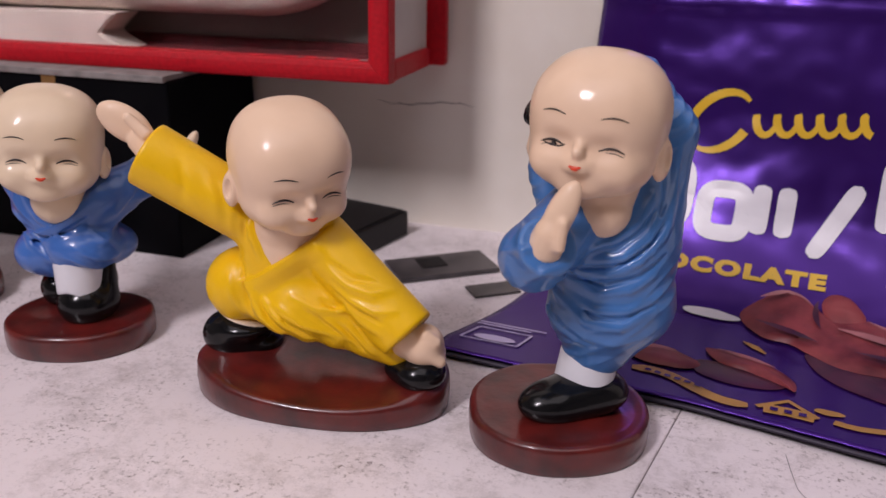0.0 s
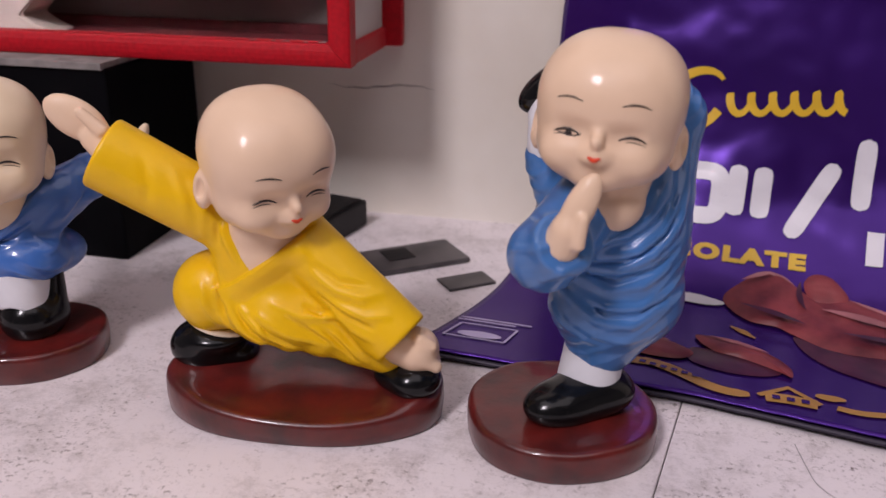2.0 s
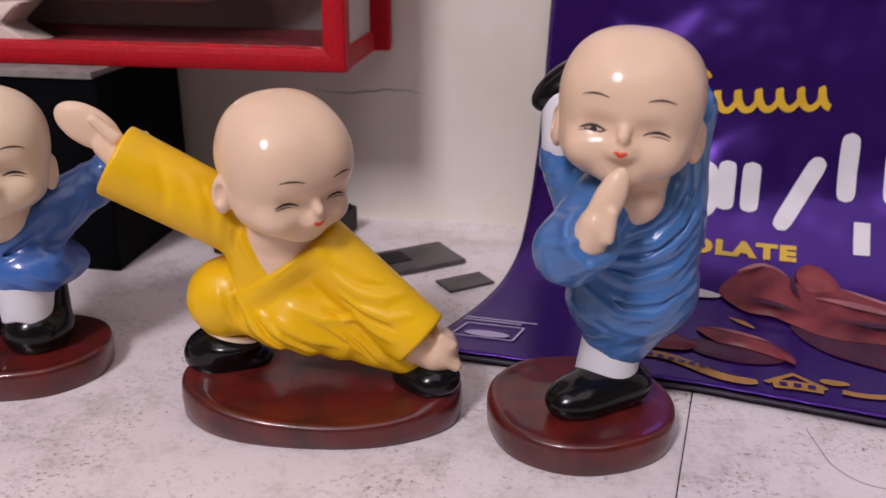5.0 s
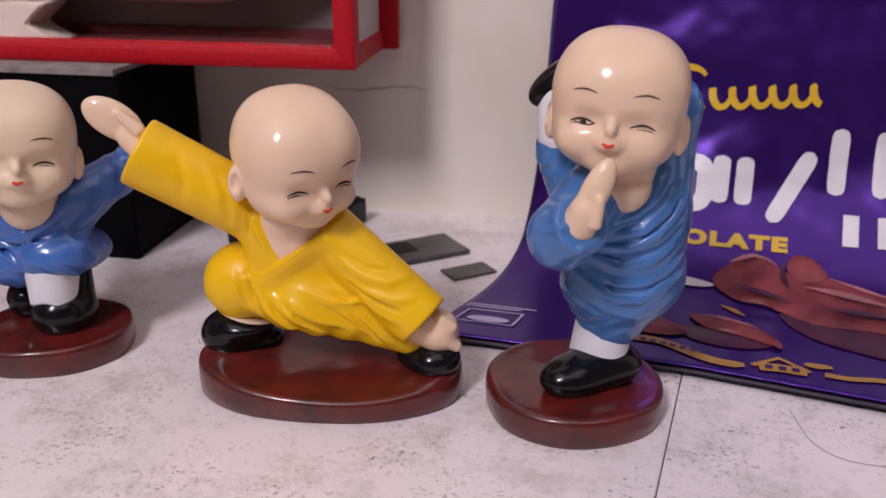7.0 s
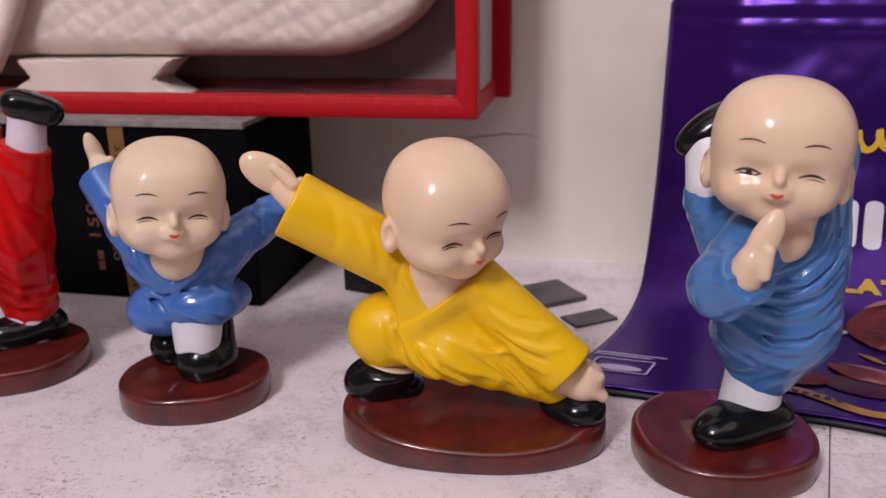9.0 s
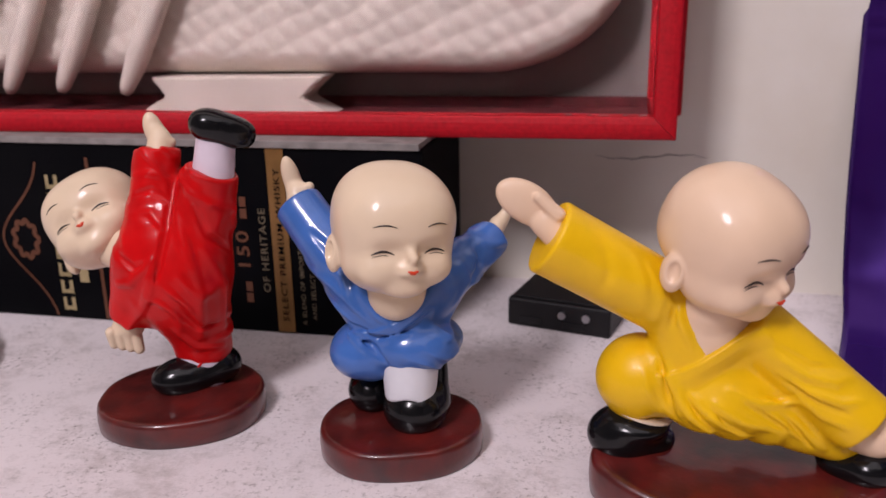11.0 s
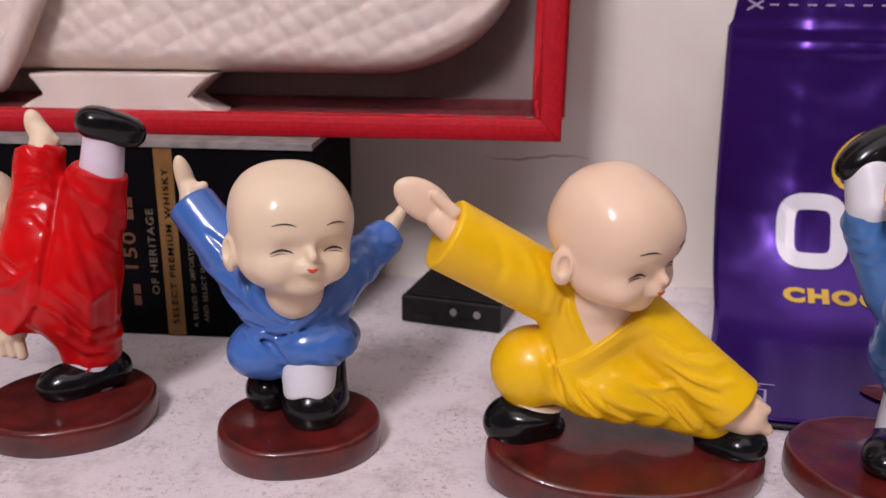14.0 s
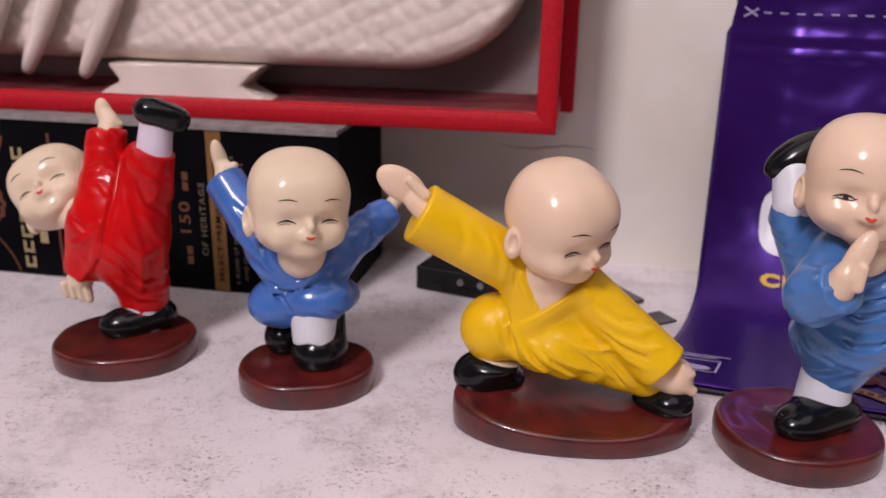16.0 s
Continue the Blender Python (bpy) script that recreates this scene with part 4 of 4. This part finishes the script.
SLAB = ((-0.052, 0.021), (-0.044, 0.0245), (-0.034, 0.023), (-0.026, 0.017), (-0.030, 0.011), (-0.041, 0.010), (-0.049, 0.013))
WEDGE = ((-0.026, 0.031), (-0.014, 0.030), (-0.002, 0.0245), (0.0045, 0.017), (0.005, 0.010), (0.001, 0.0125), (-0.010, 0.018), (-0.020, 0.021))
WEDGE_UNDERSIDE = ((-0.026, 0.022), (-0.010, 0.019), (0.002, 0.0135), (-0.004, 0.008), (-0.016, 0.007), (-0.027, 0.012))
for outline, material, off, lift, seed, words in ((UNDERSIDE, CHOCDARK, 0.0005, 0.0006, 1, "dark printed chocolate underside"), (WEDGE_UNDERSIDE, CHOCDARK, 0.0005, 0.0005, 2, "dark printed chocolate underside"), (CHUNK, CHOC, 0.0009, 0.0034, 3, "printed chocolate chunk"),
                                                  (KNOB, CHOC, 0.0026, 0.0016, 4, "printed chocolate knob"), (SLAB, CHOC, 0.0008, 0.0016, 5, "printed chocolate piece"), (WEDGE, CHOC, 0.0009, 0.0018, 6, "printed chocolate wedge")):
    printed("chocolate_print", blob(outline, off, lift, seed), material, pack, words)
for pts, width, off in ((((-0.004, 0.0765), (0.002, 0.0765), (0.0075, 0.0705)), 0.0017, 0.0016), (((0.026, 0.0675), (0.040, 0.0618), (0.056, 0.0546)), 0.0018, 0.0017), (((-0.050, 0.0205), (-0.042, 0.0228), (-0.034, 0.0212)), 0.0030, 0.0017), (((-0.022, 0.0292), (-0.012, 0.0280), (-0.002, 0.0228)), 0.0022, 0.0019)):
    line = [((1 - t) ** 2 * pts[0][0] + 2 * t * (1 - t) * pts[1][0] + t * t * pts[2][0], (1 - t) ** 2 * pts[0][1] + 2 * t * (1 - t) * pts[1][1] + t * t * pts[2][1]) for t in [k / 14 for k in range(15)]]
    printed("chocolate_edge", ribbon(line, [0.0002 + width * math.sin(math.pi * k / 14) for k in range(15)], lambda u, v, off=off: pack_point(u, v, off + 0.0004)), CHOCLIGHT, pack, "paler printed edge")
for pts, width, m in ((((0.016, 0.056), (0.030, 0.0545), (0.046, 0.047)), 0.0042, CHOCLIGHT), (((-0.012, 0.0525), (0.000, 0.0495), (0.010, 0.0435)), 0.0032, CHOCDARK), (((0.0085, 0.0715), (0.0070, 0.062), (0.0105, 0.0545)), 0.0020, CHOCDARK), (((0.022, 0.041), (0.036, 0.0395), (0.052, 0.0385)), 0.0034, CHOCDARK), (((-0.012, 0.0685), (-0.006, 0.0735), (-0.001, 0.0745)), 0.0020, CHOCLIGHT)):
    line = [((1 - t) ** 2 * pts[0][0] + 2 * t * (1 - t) * pts[1][0] + t * t * pts[2][0], (1 - t) ** 2 * pts[0][1] + 2 * t * (1 - t) * pts[1][1] + t * t * pts[2][1]) for t in [k / 14 for k in range(15)]]
    printed("chocolate_shade", ribbon(line, [0.0002 + width * math.sin(math.pi * k / 14) for k in range(15)], lambda u, v: pack_point(u, v, 0.0052)), m, pack, "printed tone on the chocolate")
printed("streak_print", ribbon([(-0.0145, 0.0425), (-0.010, 0.0395), (-0.006, 0.0360)], [0.0008, 0.0030, 0.0008], on_pack), DULLGOLD, pack, "gold printed streak")
printed("milk_print", disc((-0.0285, 0.0580), (0.0108, 0.0030), lambda u, s: pack_point(u, s, 0.0007), -0.05, 0.05, 9), PRINTWHITE, pack, "white printed splash")
printed("ribbon_print", ribbon([(-0.047 + 0.039 * k / 12, 0.0045 - 0.010 * (k / 12) + 0.003 * math.sin(k * 0.5)) for k in range(13)], [0.0052 if 0 < k < 12 else 0.003 for k in range(13)], on_pack), DULLGOLD, pack, "gold printed ribbon")
printed("house_print", merged(ribbon([(-0.0055, -0.0055), (0.0035, 0.0030), (0.0125, -0.0055)], 0.0022, on_pack), ribbon([(-0.0035, -0.0058), (0.0035, -0.0052), (0.0115, -0.0058)], 0.0062, on_pack)), DULLGOLD, pack, "gold printed house")
for k in range(3):
    printed("print_bar", ribbon([(-0.0015 + 0.0042 * k, -0.0058), (0.0008 + 0.0042 * k, -0.0058)], 0.0026, lambda u, s: pack_point(u, s, 0.0009)), PURPLE, pack, "dark printed window")
for k in range(9):
    u = -0.0425 + 0.0034 * k
    printed("print_bar", ribbon([(u, 0.0045 - 0.010 * (u + 0.047) / 0.039 + 0.0012), (u + 0.0021, 0.0045 - 0.010 * (u + 0.049) / 0.039 + 0.0014)], 0.0018, lambda u, s: pack_point(u, s, 0.0009)), PURPLE, pack, "dark small bar")
printed("cloud_print", disc((0.0155, 0.0005), (0.0042, 0.0022), on_pack, 0, 0.08, 4), DULLGOLD, pack, "gold printed cloud")
printed("ribbon_print", ribbon([(0.017 + 0.03 * k / 8, -0.0055 - 0.001 * math.sin(k)) for k in range(9)], 0.0034, on_pack), DULLGOLD, pack, "gold printed ribbon")
printed("mark_print", merged(*[ribbon(q, 0.0007, on_pack) for q in (((-0.094, 0.0005), (-0.0785, 0.001)), ((-0.0785, 0.001), (-0.0785, 0.0125)), ((-0.0785, 0.0125), (-0.094, 0.012)), ((-0.094, 0.012), (-0.094, 0.0005)))], disc((-0.086, 0.0042), (0.0058, 0.0026), on_pack)), MARKGREY, pack, "pale stamped mark")
for k in range(2):
    printed("print_bar", ribbon([(-0.097, 0.0150 + 0.002 * k), (-0.088, 0.0152 + 0.002 * k), (-0.080 + 0.004 * k, 0.0154 + 0.002 * k)], 0.0009, on_pack), MARKGREY, pack, "pale small bar")
for k in range(28):
    printed("tear_dash", ribbon([(-0.083 + 0.0072 * k, 0.2108), (-0.0795 + 0.0072 * k, 0.2108)], 0.0007, on_pack), MARKGREY, pack)
printed("scissors_mark", merged(ribbon([(-0.0915, 0.2085), (-0.0855, 0.2125)], 0.0009, on_pack), ribbon([(-0.0915, 0.2130), (-0.0855, 0.2090)], 0.0009, on_pack)), MARKGREY, pack)

# ---- printing on the black carton ----
def on_carton(x, z):
    return Vector((x + 0.222, -0.0004, z))


def bar(u, z0, z1, w):
    return ribbon([(u, z0), (u, (z0 + z1) / 2), (u, z1)], w, on_carton)


part_gold = printed("gold_band", bar(-0.2833, 0.0008, 0.0802, 0.0076), GOLD, carton, "dull gold band")
printed("lettering", letters("SELECT PREMIUM WHISKY", lambda x, z: Vector((x + 0.222, -0.0008, z)), (-0.2818, 0.006), 0.066, 0.0026, 1.2, True), CARTON, part_gold, "dark lettering")
printed("lettering", letters("A BLEND OF IMPORTED SCOTCH MALTS", on_carton, (-0.2738, 0.0045), 0.064, 0.0021, 1.1, True), DIMGOLD, carton, "pale gold lettering")
printed("lettering", letters("AND SELECT INDIAN GRAIN SPIRITS", on_carton, (-0.2692, 0.0070), 0.0585, 0.0021, 1.1, True), DIMGOLD, carton, "pale gold lettering")
printed("lettering", letters("OF HERITAGE", on_carton, (-0.2893, 0.0185), 0.0365, 0.0032, 1.15, True), DIMGOLD, carton, "pale gold lettering")
printed("lettering", letters("150", on_carton, (-0.2975, 0.0295), 0.0155, 0.0058, 1.15, True), COPPER, carton, "copper numerals")
for z in (0.0135, 0.0185, 0.0505, 0.0555):
    printed("print_bar", bar(-0.2990, z, z + 0.0042, 0.0030), COPPER, carton, "dull copper bar")
for k in range(8):
    z = 0.0043 + 0.0080 * k
    printed("wordmark_shape", merged(bar(-0.3895, z, z + 0.0062, 0.0016), bar(-0.3852, z, z + 0.0062, 0.0018), ribbon([(-0.390, z + 0.001), (-0.385, z + 0.001)], 0.0018, on_carton)), PALEGOLD, carton, "plain pale gold shape")
for k in range(4):
    printed("wordmark_shape", bar(-0.3780, 0.018 + 0.009 * k, 0.0245 + 0.009 * k, 0.0045), PALEGOLD, carton, "plain pale gold shape")
printed("copper_line", bar(-0.3690, 0.0012, 0.0745, 0.0016), COPPER, carton)
printed("copper_line", ribbon([(-0.3925 - 0.0235 * math.exp(-((k - 10) / 6.0) ** 2), 0.0015 + 0.0705 * k / 20) for k in range(21)], 0.0011, on_carton), COPPER, carton)
printed("crest", ribbon([(-0.4045 + (0.0058 + 0.0008 * math.cos(9 * q)) * math.cos(q), 0.0370 + (0.0080 + 0.0009 * math.cos(9 * q)) * math.sin(q)) for q in [2 * math.pi * k / 72 for k in range(73)]], 0.0022, on_carton), COPPER, carton, "faint copper crest")
printed("end_band", bar(-0.4494, 0.0008, 0.0802, 0.0022), COPPER2, carton)

# ---- carved model boat in the display case ----
boat = empty("model_boat", case.matrix_world @ pose(0, 0, 0.004), "white carved model boat with oars on a stand", "model boat")


def hull():
    """Carved hull: a bulging side with a raised lattice, its bow curving up."""
    nx, nz, x0, x1, top = 330, 90, -0.40, -0.0175, 0.12
    verts, faces = [], []
    for i in range(nx + 1):
        x = x0 + (x1 - x0) * i / nx
        k = max(0.0, min(0.999, (x + 0.080) / 0.0635))
        low = 0.0172 + 0.05 * (1 - math.sqrt(1 - k * k))
        for j in range(nz + 1):
            t = j / nz
            z = low + (top - low) * t
            edge = min(1.0, (z - low) / 0.011)
            end = min(1.0, (x1 - x) / 0.014)
            y = 0.046 - 0.011 * math.sqrt(max(0.0, 1 - (1 - edge) ** 2)) * math.sqrt(max(0.0, 1 - (1 - end) ** 2))
            wx = noise.noise(Vector((x * 60, z * 60, 0))) * 0.0022
            a, b = (z - 0.45 * x + wx) / 0.0105, (z + 1.25 * x - wx) / 0.0125
            cell = abs(math.sin(math.pi * a)) ** 0.6 * abs(math.sin(math.pi * b)) ** 0.6
            knob = noise.noise(Vector((x * 220, z * 220, 3))) * 0.35
            inside = max(0.0, min(1.0, (z - low - 0.004) / 0.005)) * end
            verts.append((x, y - 0.0009 * inside * (cell * (1 + knob) - 0.2), z))
    for i in range(nx):
        for j in range(nz):
            a = i * (nz + 1) + j
            faces.append((a, a + nz + 1, a + nz + 2, a + 1))
    ob = mesh_object("hull", verts, faces, [PLASTER], True, boat)
    m = ob.modifiers.new("thickness", "SOLIDIFY")
    m.thickness, m.offset = 0.003, -1
    return ob


hull()
for k, (bx, bz, tx, tz) in enumerate(((-0.2425, 0.0095, -0.2080, 0.075), (-0.2744, 0.0105, -0.2420, 0.075), (-0.3017, 0.0098, -0.2700, 0.075), (-0.3300, 0.0160, -0.3000, 0.075), (-0.3580, 0.0160, -0.3290, 0.075))):
    pts = [(bx + (tx - bx) * t, 0.027, bz + (tz - bz) * t) for t in (0, 0.04, 0.12, 0.25, 0.5, 0.75, 1.0)]
    v, f = tube_data(pts, [0.0018, 0.0034, 0.0042, 0.0052, 0.0054, 0.0048, 0.0046], 14)
    mesh_object("oar", v, f, [PLASTER], True, boat)
bm = bmesh.new()
outline = [(-0.2385, 0.0), (-0.2300, 0.0050), (-0.2245, 0.0075), (-0.2262, 0.0105), (-0.2310, 0.0165), (-0.1485, 0.0170), (-0.1545, 0.0120), (-0.1592, 0.0075), (-0.1545, 0.0045), (-0.1455, 0.0)]
vs = [bm.verts.new((x, 0.030, z)) for x, z in outline]
face = bm.faces.new(vs)
out = bmesh.ops.extrude_face_region(bm, geom=[face])
for v in out["geom"]:
    if isinstance(v, bmesh.types.BMVert):
        v.co.y += 0.020
bmesh.ops.recalc_face_normals(bm, faces=bm.faces[:])
bmesh.ops.bevel(bm, geom=bm.edges[:], offset=0.0008, segments=2, affect="EDGES")
part("stand", bm, PLASTER, boat)

# ---- small things by the wall ----
device = empty("usb_adapter", pose(-0.0505, 0.3965, 0, 0, 0, -30), "black plastic adapter box with two round sockets", "adapter")
part("housing", box_bm((-0.0225, -0.0270, 0.0), (0.0225, 0.0270, 0.0125), 0.0012, 3), BLACKPLASTIC, device)
lid = part("lid", box_bm((-0.0205, -0.0250, 0.0125), (0.0205, 0.0250, 0.0135), 0.0006), BLACKPLASTIC, device)
for x in (0.002, 0.0125):
    v, f = tube_data([(x, -0.0267, 0.0078), (x, -0.0283, 0.0078)], 0.0017, 16)
    mesh_object("socket", v, f, [METAL], False, device)
for x in (-0.012, 0.007):
    part("slot", box_bm((x - 0.005, -0.0274, 0.002), (x + 0.005, -0.0269, 0.005)), SHOE, device)

card = empty("card", pose(-0.0005, 0.3615, 0, 0, 0, 20), "dark grey glossy card lying on the counter", "card")
part("sheet", box_bm((-0.0235, -0.0125, 0.0004), (0.0235, 0.0125, 0.0024), 0.0004), TAG, card)
part("dark_patch", box_bm((-0.010, -0.003, 0.0024), (0.002, 0.009, 0.0027)), BLACKPLASTIC, card, "darker patch")
card = empty("card", pose(0.0215, 0.3365, 0, 0, 0, 20), "small dark grey card lying on the counter", "card")
part("sheet", box_bm((-0.0105, -0.0062, 0.0003), (0.0105, 0.0062, 0.0013), 0.0003), TAG, card)

plug = empty("plug", pose(-0.3445, 0.4035, 0, 0, 0, -17), "white plastic plug with twisted red and black cord", "plug")
shell = part("shell", box_bm((-0.016, -0.012, 0.0), (0.016, 0.012, 0.019), 0.003, 3), WHITEPLASTIC, plug)
part("nose", box_bm((0.0158, -0.005, 0.005), (0.0195, 0.005, 0.014), 0.001), WHITEPLASTIC, shell)
PATH = [(-0.328, 0.402, 0.010), (-0.321, 0.4035, 0.009), (-0.311, 0.399, 0.006), (-0.302, 0.388, 0.0035), (-0.2965, 0.375, 0.003), (-0.2935, 0.363, 0.003), (-0.2945, 0.354, 0.0035), (-0.300, 0.348, 0.0045), (-0.306, 0.350, 0.005)]


def smooth_path(points, t):
    n = len(points) - 1
    i = min(int(t * n), n - 1)
    f = t * n - i
    p = [Vector(points[max(0, min(n, i + k))]) for k in (-1, 0, 1, 2)]
    return 0.5 * ((2 * p[1]) + (p[2] - p[0]) * f + (2 * p[0] - 5 * p[1] + 4 * p[2] - p[3]) * f * f + (3 * p[1] - p[0] - 3 * p[2] + p[3]) * f ** 3)


inv = plug.matrix_world.inverted()
for ph, m in ((0.0, CORDRED), (math.pi, CORDBLACK)):
    pts = []
    for k in range(97):
        t = k / 96
        p, q = smooth_path(PATH, t), smooth_path(PATH, min(1, t + 0.01)) - smooth_path(PATH, max(0, t - 0.01))
        side = q.cross(Vector((0, 0, 1))).normalized()
        a = ph + t * 22
        pts.append(inv @ (p + side * (0.0012 * math.cos(a)) + Vector((0, 0, 1)) * (0.0012 * math.sin(a))))
    v, f = tube_data(pts, 0.00135, 10)
    mesh_object("strand", v, f, [m], True, plug)
for pts, m in (((( -0.306, 0.350, 0.004), (-0.309, 0.357, 0.006), (-0.3105, 0.366, 0.007), (-0.309, 0.373, 0.006)), CORDRED), (((-0.312, 0.349, 0.004), (-0.306, 0.356, 0.008), (-0.3035, 0.365, 0.009), (-0.3025, 0.373, 0.007)), CORDBLACK),
               (((-0.302, 0.350, 0.004), (-0.304, 0.345, 0.004), (-0.3045, 0.340, 0.003)), CORDRED), (((-0.298, 0.349, 0.004), (-0.299, 0.343, 0.004), (-0.2985, 0.337, 0.003)), CORDBLACK)):
    v, f = tube_data([inv @ smooth_path(pts, k / 16) for k in range(17)], 0.0017, 10)
    mesh_object("strand", v, f, [m], True, plug)

v, f = tube_data([smooth_path([(0.1015, 0.216, 0.0003), (0.0995, 0.205, 0.0003), (0.0988, 0.197, 0.0003), (0.1025, 0.189, 0.0003), (0.112, 0.184, 0.0003), (0.126, 0.183, 0.0003)], k / 40) for k in range(41)], 0.00011, 6)
tagged(mesh_object("thread", v, f, [THREAD], True), "thin grey thread curled on the counter", "thread")
